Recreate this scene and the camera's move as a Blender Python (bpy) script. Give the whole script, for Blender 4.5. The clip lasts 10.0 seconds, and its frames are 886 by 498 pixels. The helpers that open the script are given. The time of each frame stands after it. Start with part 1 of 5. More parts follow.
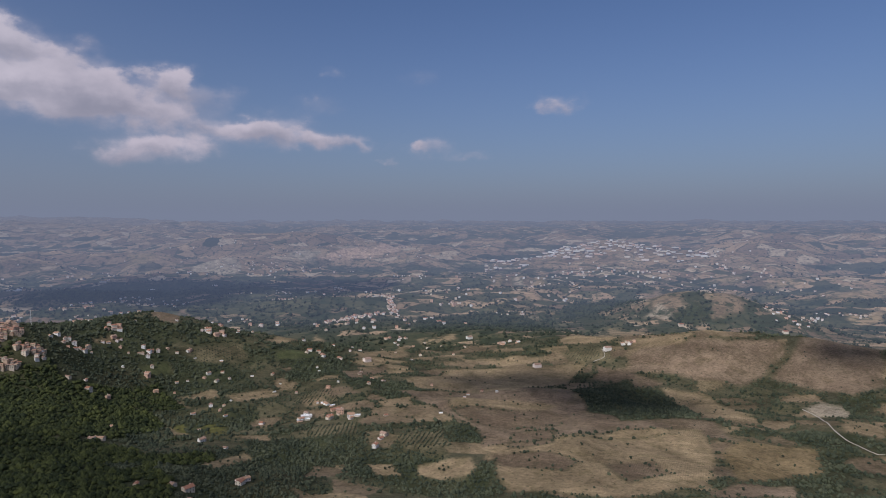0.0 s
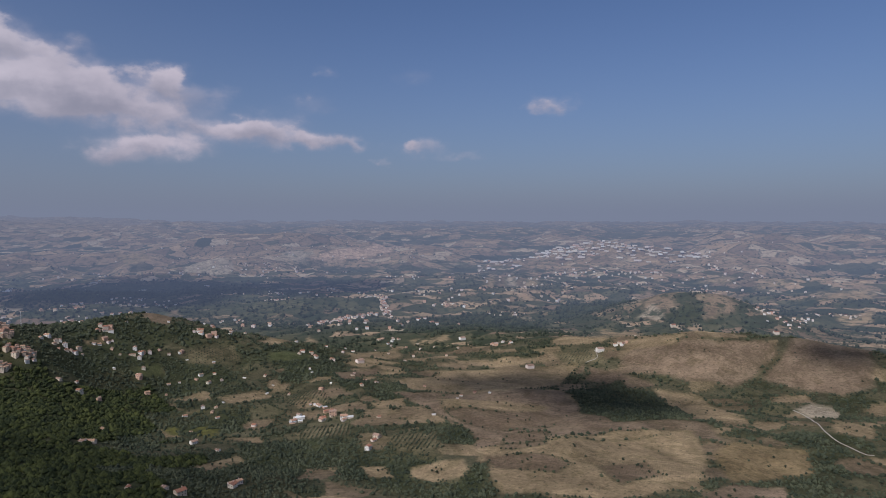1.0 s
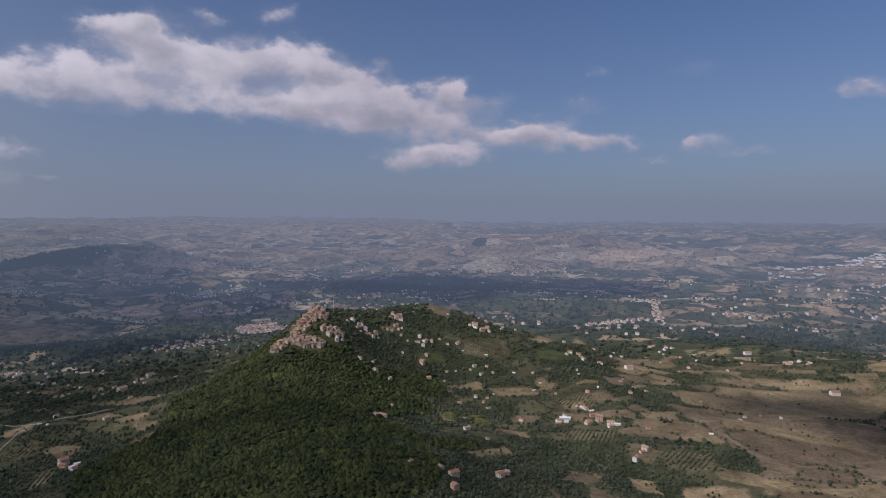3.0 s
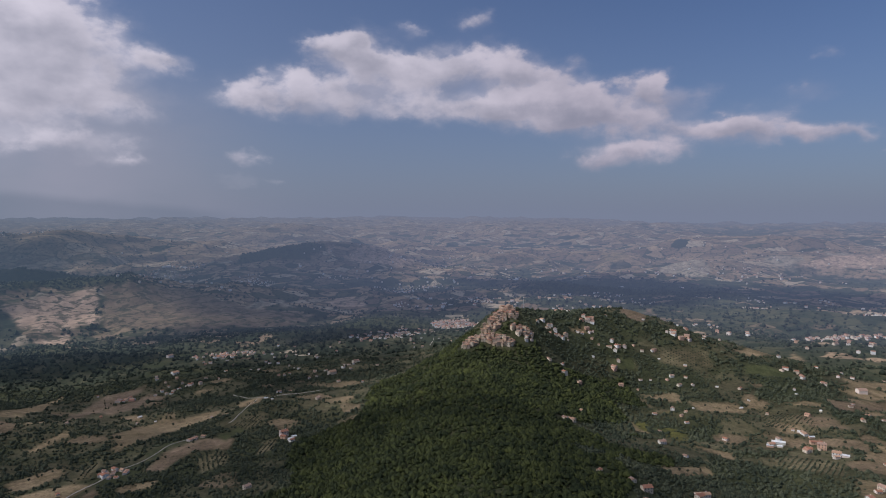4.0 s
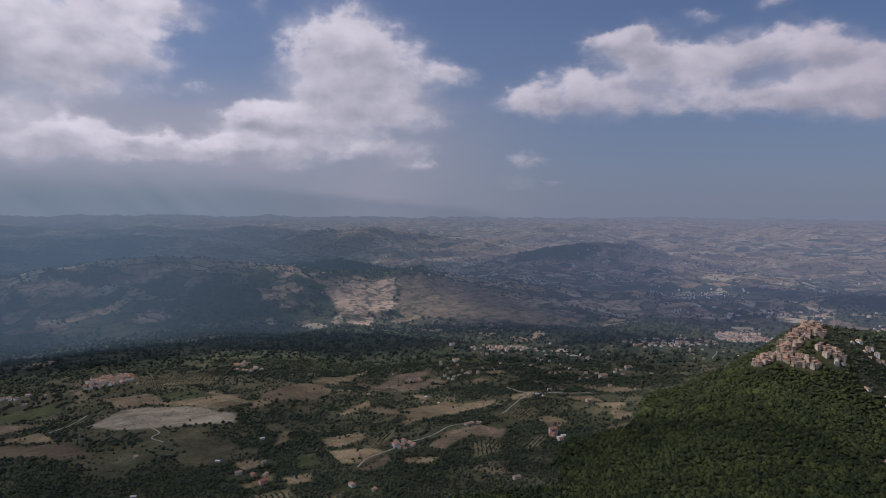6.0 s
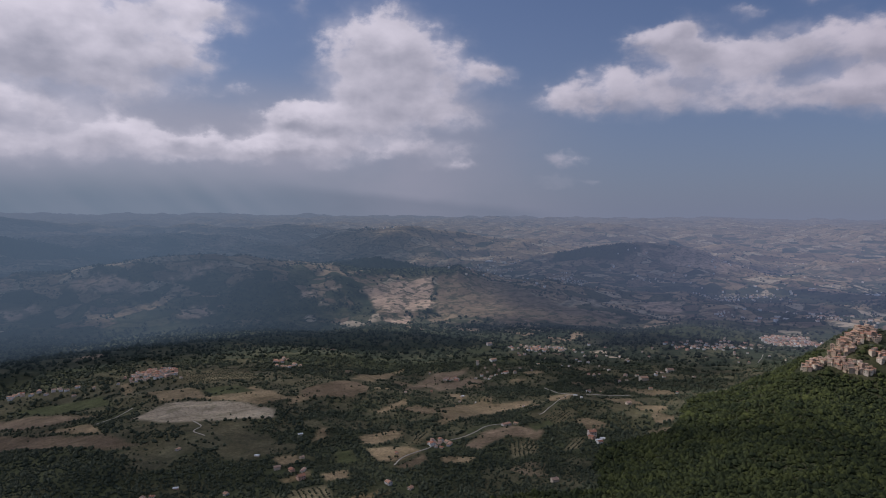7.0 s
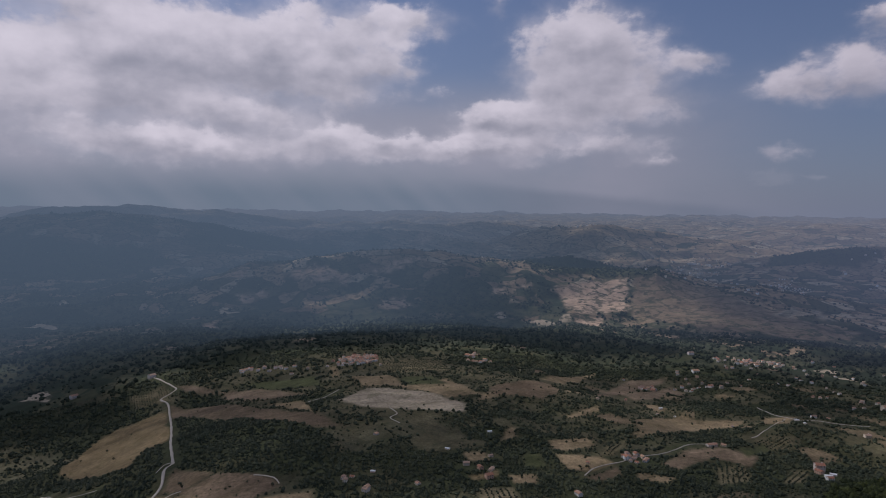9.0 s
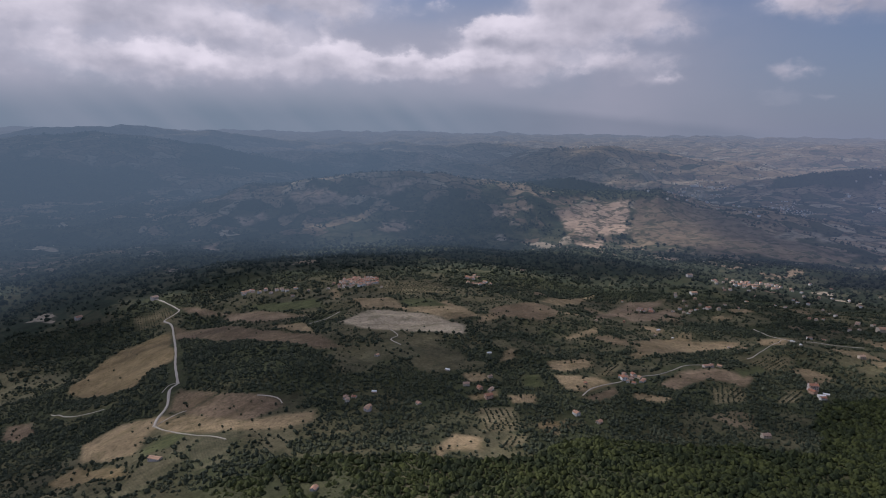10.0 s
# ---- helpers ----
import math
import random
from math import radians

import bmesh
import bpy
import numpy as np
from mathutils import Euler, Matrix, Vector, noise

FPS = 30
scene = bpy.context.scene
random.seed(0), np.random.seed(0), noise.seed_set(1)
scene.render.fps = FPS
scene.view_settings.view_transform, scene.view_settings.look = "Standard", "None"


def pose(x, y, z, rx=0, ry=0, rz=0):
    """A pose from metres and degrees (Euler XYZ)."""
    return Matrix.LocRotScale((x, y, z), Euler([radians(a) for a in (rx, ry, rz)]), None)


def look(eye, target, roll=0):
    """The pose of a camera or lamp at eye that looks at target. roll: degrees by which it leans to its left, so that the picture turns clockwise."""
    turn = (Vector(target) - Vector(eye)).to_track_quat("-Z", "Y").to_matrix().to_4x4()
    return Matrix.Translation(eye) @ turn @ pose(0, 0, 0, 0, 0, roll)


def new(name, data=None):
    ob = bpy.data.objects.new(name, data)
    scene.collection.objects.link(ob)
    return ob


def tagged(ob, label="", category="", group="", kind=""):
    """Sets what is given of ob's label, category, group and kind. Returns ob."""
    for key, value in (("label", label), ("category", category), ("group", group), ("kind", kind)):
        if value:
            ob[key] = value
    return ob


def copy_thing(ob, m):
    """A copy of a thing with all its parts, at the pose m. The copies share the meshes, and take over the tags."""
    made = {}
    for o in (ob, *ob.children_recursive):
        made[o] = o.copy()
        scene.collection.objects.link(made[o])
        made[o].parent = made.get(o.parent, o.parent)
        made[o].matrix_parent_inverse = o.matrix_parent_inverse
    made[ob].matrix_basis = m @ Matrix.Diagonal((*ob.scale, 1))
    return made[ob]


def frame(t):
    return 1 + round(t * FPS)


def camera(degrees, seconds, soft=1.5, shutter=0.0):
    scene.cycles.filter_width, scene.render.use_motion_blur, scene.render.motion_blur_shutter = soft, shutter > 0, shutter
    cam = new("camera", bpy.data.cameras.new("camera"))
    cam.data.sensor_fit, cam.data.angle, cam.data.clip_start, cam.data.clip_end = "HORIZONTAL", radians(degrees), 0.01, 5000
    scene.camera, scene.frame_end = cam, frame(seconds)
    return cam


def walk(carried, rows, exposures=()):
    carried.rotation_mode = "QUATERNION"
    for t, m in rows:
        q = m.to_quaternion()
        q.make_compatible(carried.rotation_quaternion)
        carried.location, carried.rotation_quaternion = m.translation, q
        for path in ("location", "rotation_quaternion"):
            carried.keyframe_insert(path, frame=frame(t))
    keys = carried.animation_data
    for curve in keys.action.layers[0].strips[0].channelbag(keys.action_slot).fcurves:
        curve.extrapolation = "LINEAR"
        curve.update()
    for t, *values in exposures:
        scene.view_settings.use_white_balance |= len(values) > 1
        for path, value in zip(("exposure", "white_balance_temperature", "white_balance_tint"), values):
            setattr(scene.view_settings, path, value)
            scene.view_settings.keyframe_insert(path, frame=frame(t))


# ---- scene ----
# ---------------------------------------------------------------- camera
EYE_Z = 580.0
cam = camera(70.4, 10.0, soft=1.0)
# seconds, x, y, z, yaw, pitch, roll
PATH = [
    (0.0, 0.0, -0.0, 580.0, 0.00, -3.20, -0.12),
    (0.5, -0.1, -0.0, 581.6, -0.48, -3.23, -0.09),
    (1.0, -0.2, -0.3, 582.5, -0.64, -3.19, -0.04),
    (1.5, -0.6, 0.0, 582.4, 2.38, -3.16, -0.02),
    (2.0, -0.3, 1.9, 582.2, 11.10, -3.11, -0.04),
    (2.2, -0.4, 2.6, 582.2, 12.36, -3.11, -0.05),
    (3.3, -1.9, 6.2, 581.8, 29.21, -3.06, -0.16),
    (3.5, -2.3, 7.1, 581.9, 32.69, -3.08, -0.17),
    (4.0, -3.4, 9.4, 582.0, 40.94, -3.02, -0.11),
    (4.5, -4.2, 10.4, 582.1, 48.09, -3.02, -0.05),
    (5.0, -4.7, 11.0, 582.3, 48.71, -3.01, 0.02),
    (5.5, -6.6, 11.0, 582.0, 56.11, -3.00, 0.14),
    (6.0, -9.3, 12.3, 581.2, 65.57, -3.02, 0.28),
    (6.2, -10.3, 12.7, 580.7, 67.73, -3.04, 0.32),
    (7.5, -18.2, 14.0, 579.4, 70.18, -3.15, 0.59),
    (8.0, -23.6, 14.4, 579.1, 79.73, -3.28, 0.67),
    (8.5, -30.5, 15.1, 578.9, 86.25, -3.40, 0.72),
    (9.0, -37.8, 15.4, 579.0, 86.29, -3.46, 0.75),
    (9.5, -45.2, 15.7, 578.8, 86.26, -5.06, 0.76),
    (10.0, -53.1, 16.1, 579.2, 86.20, -10.58, 0.77),
]


def aim(x, y, z, yaw, pitch, roll):
    return pose(x, y, z, 0, 0, yaw) @ pose(0, 0, 0, 90 + pitch) @ pose(0, 0, 0, 0, 0, roll)


walk(cam, [(t, aim(*p)) for t, *p in PATH], exposures=[(0.0, 0.0, 6050, 14), (3.5, 0.0, 6050, 14), (6.0, -0.06, 6050, 15), (8.5, -0.20, 6100, 16), (9.2, -0.24, 6100, 16), (9.6, -0.18, 6100, 16), (10.0, 0.08, 6100, 16)])

# ---------------------------------------------------------------- daylight
SUN_AZ, SUN_EL = 142.0, 42.0          # azimuth counted from +y towards -x


def heading(az, el):
    a, e = radians(az), radians(el)
    return Vector((-math.sin(a) * math.cos(e), math.cos(a) * math.cos(e), math.sin(e)))


SUN_WAY = heading(SUN_AZ, SUN_EL)
sun_data = bpy.data.lights.new("sun", "SUN")
sun_data.energy, sun_data.angle, sun_data.color = 3.2, radians(1.0), (1.0, 0.94, 0.86)
sun = new("sun", sun_data)
sun.matrix_world = look((0, 0, 5000), Vector((0, 0, 5000)) - SUN_WAY)


class Net:
    """Short names for building a node tree."""

    def __init__(self, tree):
        self.tree = tree

    def node(self, kind, **values):
        n = self.tree.nodes.new(kind)
        for key, value in values.items():
            setattr(n, key, value)
        return n

    def link(self, a, b):
        self.tree.links.new(a, b)

    def put(self, socket, value):
        if hasattr(value, "is_output"):
            self.link(value, socket)
        else:
            socket.default_value = value

    def math(self, op, *values, clamp=False):
        n = self.node("ShaderNodeMath", operation=op, use_clamp=clamp)
        for s, v in zip(n.inputs, values):
            self.put(s, v)
        return n.outputs[0]

    def ramp(self, value, lo, hi, a=0.0, b=1.0, smooth=True):
        n = self.node("ShaderNodeMapRange", interpolation_type="SMOOTHSTEP" if smooth else "LINEAR")
        for s, v in zip(n.inputs, (value, lo, hi, a, b)):
            self.put(s, v)
        return n.outputs[0]

    def mix(self, fac, a, b, blend="MIX"):
        n = self.node("ShaderNodeMix", data_type="RGBA", blend_type=blend)
        self.put(n.inputs[0], fac)
        for s, v in ((n.inputs[6], a), (n.inputs[7], b)):
            self.put(s, (*v, 1.0) if isinstance(v, tuple) and len(v) == 3 else v)
        return n.outputs[2]

    def noise(self, vector, scale, detail=3.0, rough=0.55):
        n = self.node("ShaderNodeTexNoise")
        self.put(n.inputs["Vector"], vector)
        n.inputs["Scale"].default_value, n.inputs["Detail"].default_value = scale, detail
        n.inputs["Roughness"].default_value = rough
        return n.outputs[0]

    def xyz(self, *values):
        n = self.node("ShaderNodeCombineXYZ")
        for s, v in zip(n.inputs, values):
            self.put(s, v)
        return n.outputs[0]


# clouds of the sky: azimuth, elevation, half width, half height, in degrees, and how dense
CLOUDS_EAST = [
    (32.7, 9.8, 5.7, 1.4), (29.4, 8.6, 6.2, 1.2, 0.8), (23.2, 10.7, 2.2, 1.1, .9), (25.8, 8.3, 4.6, 1.2), (18.9, 7.3, 3.6, 0.9), (14.7, 7.2, 3.6, 1.2),
    (11.3, 6.4, 3.6, 0.7), (24.2, 5.5, 4.6, 0.9), (26.9, 4.9, 2.3, 0.8, .6), (7.3, 6.3, 2.1, 0.5, 0.7), (1.5, 6.0, 2.1, 0.7, 0.8), (-2.4, 5.4, 2.1, 0.4, 0.4), (4.8, 4.6, 1.0, 0.3, 0.45)]
WISPS = [
    (-10.2, 9.5, 2.0, 0.8, 0.72), (11.2, 9.6, 2.6, 0.9, 0.34), (10.1, 12.3, 1.0, 0.8, 0.3), (1.7, 11.9, 1.9, 0.9, 0.26), (29.3, 13.2, 1.3, 0.5, 0.3), (38.2, 17.0, 2.3, 0.9, 0.42),
    (43.7, 16.1, 1.8, 0.8, 0.35), (87.2, 10.3, 1.5, 0.5, 0.4), (81.7, 17.9, 1.3, 1.1, 0.4), (58.3, 5.1, 1.6, 0.5, 0.45), (55.8, 3.1, 0.9, 0.3, 0.4), (58.9, 3.2, 2.1, 0.5, 0.4)]
CLOUDS_MIDDLE = [
    (48.8, 14.9, 2.6, 1.3), (51.3, 14.3, 2.6, 1.0, .8), (38.0, 13.3, 5.7, 1.6), (33.2, 12.2, 3.8, 1.15), (47.2, 13.6, 2.6, 1.1), (44.2, 12.3, 5.2, 1.6), (52.4, 10.7, 6.7, 1.8), (57.4, 10.0, 3.6, 1.0, 0.7),
    (29.1, 10.8, 3.1, 1.4, .8), (38.2, 9.6, 12.4, 1.1, 0.9), (22.6, 10.7, 2.1, 1.3, .5), (19.8, 9.8, 2.1, 1.0, 0.5), (58.4, 4.6, 1.6, 0.5, 0.6)]
CLOUDS_NORTH = [
    (74.4, 15.2, 4.8, 2.8), (76.6, 12.9, 4.4, 2.8, .8), (70.6, 13.4, 4.4, 2.5), (65.2, 12.4, 2.7, 0.9, 0.9), (73.5, 10.8, 6.4, 1.7, .9), (80.5, 8.3, 4.4, 1.3), (71.5, 9.2, 6.8, 1.3),
    (76.4, 7.5, 8.6, 1.3, 0.75), (79.9, 5.8, 7.0, 1.0, 0.9), (70.5, 6.0, 4.5, 0.7, 0.6), (67.9, 4.7, 2.6, 0.6, 0.7), (82.1, 8.2, 3.1, 0.8, .6), (84.1, 5.7, 5.6, 0.9, 0.9), (79.0, 4.4, 3.1, 0.5, 0.5)]
CLOUDS_WEST = [
    (113.2, 12.8, 5.7, 3.1), (105.2, 13.9, 7.7, 3.1), (97.3, 14.3, 5.7, 3.2), (90.2, 16.4, 5.0, 1.4), (91.6, 13.2, 3.2, 2.1), (107.3, 11.6, 10.3, 2.1, .6), (99.6, 11.4, 7.2, 1.9, .7), (112.6, 9.3, 6.2, 1.5),
    (95.5, 10.1, 4.6, 1.1, 0.6), (105.3, 8.0, 8.8, 1.1, .9), (112.7, 5.5, 7.0, 1.4), (105.3, 4.9, 8.0, 1.2), (97.8, 6.2, 6.7, 1.3), (91.1, 5.6, 5.7, 1.0), (121.0, 9.0, 6.0, 5.0), (117.0, 16.5, 6.0, 2.0)]


SKY_GAIN = 0.055


def build_sky():
    world = bpy.data.worlds.new("sky")
    scene.world = world
    world.use_nodes = True
    world.node_tree.nodes.clear()
    g = Net(world.node_tree)
    way = g.node("ShaderNodeTexCoord").outputs["Generated"]
    split = g.node("ShaderNodeSeparateXYZ")
    g.link(way, split.inputs[0])
    x, y, z = split.outputs
    el = g.math("MULTIPLY", g.math("ARCSINE", z), 180 / math.pi)
    az = g.math("MULTIPLY", g.math("ARCTAN2", g.math("MULTIPLY", x, -1.0), y), 180 / math.pi)
    sky = g.node("ShaderNodeTexSky", sky_type="NISHITA", sun_disc=False)
    sky.sun_elevation, sky.sun_rotation = radians(SUN_EL), radians(-SUN_AZ)
    sky.altitude, sky.air_density, sky.dust_density, sky.ozone_density = 700, 1.0, 1.6, 1.6
    # dusty layer over the horizon, denser and cooler towards the mountain
    clear = g.mix(1.0, sky.outputs[0], (SKY_GAIN * 0.82, SKY_GAIN, SKY_GAIN * 1.28), "MULTIPLY")
    west = g.ramp(az, 45.0, 95.0)
    dusty = g.mix(west, (0.195, 0.22, 0.285), (0.250, 0.266, 0.308))
    veil = g.math("MULTIPLY", g.math("POWER", 2.718, g.math("MULTIPLY", g.math("MAXIMUM", el, 0.0), g.ramp(az, 5.0, 60.0, -0.105, -0.062))), 0.97)
    air = g.mix(veil, clear, dusty)
    # pale veil under the cloud banks
    veiled = g.math("MULTIPLY", g.ramp(az, 52.0, 74.0, 0.0, 0.88), g.math("MULTIPLY", g.ramp(el, 13.0, 7.0), g.ramp(g.noise(g.xyz(az, g.math("MULTIPLY", el, 2.0), 0.0), 0.10, 3.0), 0.25, 0.6, 0.55, 1.0)))
    air = g.mix(veiled, air, g.mix(west, (0.25, 0.255, 0.31), (0.345, 0.345, 0.40)))
    # rain haze under the cloud base, and the long slope of a high mountain lost in it
    shafts = g.noise(g.xyz(g.math("ADD", az, g.math("MULTIPLY", el, -1.1)), g.math("MULTIPLY", el, 0.05), 0.0), 0.16, 2.0)
    rain = g.math("MULTIPLY", g.ramp(el, 4.6, 1.0), g.ramp(az, 70.0, 86.0, 0.0, 0.9))
    air = g.mix(g.math("MULTIPLY", rain, g.ramp(shafts, 0.3, 0.7, 0.92, 0.68)), air, (0.140, 0.192, 0.246))
    crest = g.math("ADD", g.math("MULTIPLY", g.math("MAXIMUM", g.math("SUBTRACT", az, 58.0), 0.0), 0.09), g.math("MULTIPLY", g.noise(g.xyz(az, 0.0, 0.0), 0.25, 3.0), 0.5))
    murk = g.math("MULTIPLY", g.ramp(g.math("SUBTRACT", el, crest), 0.42, -0.55), g.math("MULTIPLY", g.ramp(az, 57.0, 64.0, 0.0, 0.38), g.ramp(az, 76.0, 88.0, 1.0, 0.0)))
    air = g.mix(murk, air, (0.118, 0.155, 0.205))
    # clouds: soft mounds broken up by turbulence
    ground_el = g.math("MULTIPLY", el, 1.45)
    flat = g.xyz(az, ground_el, 0.0)
    bend = g.noise(flat, 0.13, 2.0)
    rags = g.noise(g.xyz(g.math("ADD", az, g.math("MULTIPLY", bend, 3.0)), ground_el, bend), 0.26, 6.0, 0.58)
    total, relief = 0.0, 0.0
    swirl = g.node("ShaderNodeTexNoise")
    g.link(flat, swirl.inputs["Vector"])
    swirl.inputs["Scale"].default_value, swirl.inputs["Detail"].default_value = 0.42, 5.0
    parts = g.node("ShaderNodeSeparateColor")
    g.link(swirl.outputs["Color"], parts.inputs[0])
    waz = g.math("ADD", az, g.math("MULTIPLY", g.math("SUBTRACT", parts.outputs[0], 0.5), 5.0))
    wel = g.math("ADD", el, g.math("MULTIPLY", g.math("SUBTRACT", parts.outputs[1], 0.5), 2.6))
    for a, e, wa, we, *much in CLOUDS_EAST + WISPS + CLOUDS_MIDDLE + CLOUDS_NORTH + CLOUDS_WEST:
        da = g.math("DIVIDE", g.math("SUBTRACT", waz, a), 0.86 * wa)
        de = g.math("DIVIDE", g.math("SUBTRACT", wel, e), we)
        q = g.math("ADD", g.math("MULTIPLY", da, da), g.math("MULTIPLY", de, de))
        puff = g.math("POWER", 2.718, g.math("MULTIPLY", q, -1.0))
        if much:
            puff = g.math("MULTIPLY", puff, much[0])
        total = g.math("ADD", total, puff)
        relief = g.math("ADD", relief, g.math("MULTIPLY", puff, de))
    # beyond the modelled banks, an unseen broken cloud field, tuned as fill light
    high = g.math("MULTIPLY", g.ramp(el, 20.0, 27.0), g.ramp(g.noise(way, 3.0, 5.0), 0.40, 0.58))
    # crisp billows above, soft veils below
    upper = g.ramp(g.math("DIVIDE", relief, g.math("MAXIMUM", total, 0.05)), -0.5, 0.8)
    core = g.ramp(total, 0.7, 2.0)
    total = g.math("MINIMUM", total, 1.5)
    thick = g.math("ADD", total, g.math("MULTIPLY", g.math("MULTIPLY", g.math("SUBTRACT", rags, 0.50), 2.1), g.ramp(total, 0.02, 0.5)))
    low = g.math("ADD", g.math("MULTIPLY", upper, 0.16), 0.06)
    cover = g.ramp(thick, low, g.math("SUBTRACT", 1.22, g.math("MULTIPLY", upper, 0.34)))
    cover = g.math("MAXIMUM", cover, g.math("MULTIPLY", g.ramp(total, 0.04, 1.1), 0.72))
    cover = g.math("MAXIMUM", cover, g.math("MULTIPLY", high, 0.9))
    curls = g.noise(flat, 0.26, 4.0, 0.5)
    lit = g.math("ADD", g.math("MULTIPLY", relief, 0.36), g.math("MULTIPLY", g.math("SUBTRACT", curls, 0.5), 0.95))
    lit = g.math("SUBTRACT", lit, g.math("MULTIPLY", core, 0.16))
    lit = g.ramp(g.math("ADD", lit, 0.56), 0.0, 1.0)
    body = g.mix(lit, (0.27, 0.265, 0.32), (0.56, 0.50, 0.54))
    body = g.mix(g.ramp(az, 25.0, 45.0), body, g.mix(lit, (0.30, 0.295, 0.345), (0.62, 0.57, 0.61)))
    body = g.mix(g.math("MULTIPLY", west, 0.9), body, g.mix(lit, (0.34, 0.34, 0.39), (0.79, 0.735, 0.77)))
    body = g.mix(g.ramp(el, 20.0, 30.0), body, (0.62, 0.62, 0.66))
    dim = g.math("MULTIPLY", cover, g.ramp(el, 1.6, 5.2, 0.35, 0.97))
    out = g.mix(dim, air, body)
    back = g.node("ShaderNodeBackground")
    g.link(out, back.inputs[0])
    back.inputs[1].default_value = 1.0
    g.link(back.outputs[0], g.node("ShaderNodeOutputWorld").inputs[0])


build_sky()

# ---------------------------------------------------------------- land: heights and cover
RNG = np.random.default_rng(7)


def hash2(i, j, seed):
    h = (i.astype(np.int64) * 374761393 + j.astype(np.int64) * 668265263 + seed * 1442695041) & 0xFFFFFFFF
    h = ((h ^ (h >> 13)) * 1274126177) & 0xFFFFFFFF
    h = ((h ^ (h >> 16)) * 2246822519) & 0xFFFFFFFF
    return ((h ^ (h >> 15)) & 0xFFFFFF) / float(0x1000000)


def value_noise(x, y, seed):
    i, j = np.floor(x), np.floor(y)
    u, v = x - i, y - j
    u, v = u * u * (3 - 2 * u), v * v * (3 - 2 * v)
    i, j = i.astype(np.int64), j.astype(np.int64)
    a, b, c, d = hash2(i, j, seed), hash2(i + 1, j, seed), hash2(i, j + 1, seed), hash2(i + 1, j + 1, seed)
    return (a * (1 - u) + b * u) * (1 - v) + (c * (1 - u) + d * u) * v


def fbm(x, y, size, seed, octaves=4):
    """Noise from -1 to 1."""
    total, amp, norm = 0.0, 1.0, 0.0
    for k in range(octaves):
        total = total + amp * (2 * value_noise(x / size * 2**k + 17.3 * k, y / size * 2**k - 9.1 * k, seed + k) - 1)
        norm, amp = norm + amp, amp * 0.5
    return total / norm * 1.5


def smooth(a, lo, hi):
    t = np.clip((a - lo) / (hi - lo), 0, 1)
    return t * t * (3 - 2 * t)


def polar(az, r):
    a = np.radians(az)
    return -np.sin(a) * r, np.cos(a) * r


# depth of the plain under the eye by distance
FALL_R = [0, 250, 400, 700, 1000, 1500, 2200, 3500, 6000, 10000, 20000, 45000]
FALL_D = [190, 200, 212, 235, 258, 300, 340, 380, 400, 410, 415, 425]
# hills: azimuth, distance, height, half width across, half width along the sight
HILLS_NEAR = [
    (35.2, 975, 52, 55, 75), (25, 1170, 92, 185, 150), (31, 1080, 26, 90, 110), (-24, 1210, 42, 200, 105), (-33, 1160, 44, 220, 105),
    (-19.5, 2050, 72, 140, 150), (-25.5, 2000, 62, 130, 130), (104, 850, 22, 110, 260), (124, 1150, -105, 240, 420), (95, 2150, -45, 900, 300),
    (66, 1250, -22, 200, 200), (-5, 1500, 18, 260, 200), (8, 2450, 25, 250, 150)]
HILLS_FAR = [
    (66, 2850, 85, 450, 300), (83, 2950, 110, 600, 330), (97, 2850, 115, 420, 330), (51, 5000, 165, 420, 330), (75, 3750, 95, 300, 230), (74, 6600, 205, 800, 600),
    (101, 5200, 165, 1100, 550), (116, 4500, 250, 700, 600), (112, 9500, 400, 1500, 900), (58, 13000, 130, 2500, 1200), (86, 9000, 240, 1500, 700), (16, 8000, 110, 900, 800), (-20, 9500, 90, 1500, 900),
    (30, 6500, 60, 1300, 500)]


def depth(x, y):
    """How far the land lies under the eye, at true distances."""
    r = np.hypot(x, y)
    d = np.interp(r, FALL_R, FALL_D)
    for az, hr, height, wide, along in HILLS_NEAR + HILLS_FAR:
        a = radians(az)
        across = x * math.cos(a) + y * math.sin(a)
        ahead = -x * math.sin(a) + y * math.cos(a) - hr
        d = d - height * np.exp(-0.5 * ((across / wide) ** 2 + (ahead / along) ** 2))
    d = d - 0.0095 * r * smooth(r, 7000, 20000) * smooth(-x / np.maximum(r, 1), 0.25, 0.6)
    # the wooded spur that runs out to the hill village
    (ax, ay), (bx, by) = polar(27, 120), polar(36.5, 860)
    s = np.clip(((x - ax) * (bx - ax) + (y - ay) * (by - ay)) / ((bx - ax) ** 2 + (by - ay) ** 2), 0, 1)
    off = np.hypot(x - ax - s * (bx - ax), y - ay - s * (by - ay))
    d = d - (30 + 26 * s) * np.exp(-0.5 * (off / (125 - 35 * s)) ** 2)
    d = d - 14 * fbm(x, y, 330, 3) * smooth(r, 150, 600) - 3 * fbm(x, y, 70, 9, 3)
    d = d - 70 * fbm(x, y, 2300, 5, 5) * smooth(r, 2600, 7000) - (34 * smooth(r, 1700, 3500) + 22 * smooth(r, 3500, 5500)) * fbm(x, y, 800, 21, 4)
    # rolling hills of the far country, with rounded tops and sharp valleys
    d = d - 72 * (np.abs(fbm(x, y, 1500, 211, 3)) * 2 - 0.8) * smooth(r, 3300, 5200)
    # gullies
    ridge = 1 - np.abs(fbm(x, y, 420, 27, 4))
    d = d - (12 * smooth(r, 420, 800) + 26 * smooth(r, 1800, 2800)) * (ridge - 0.6)
    return d


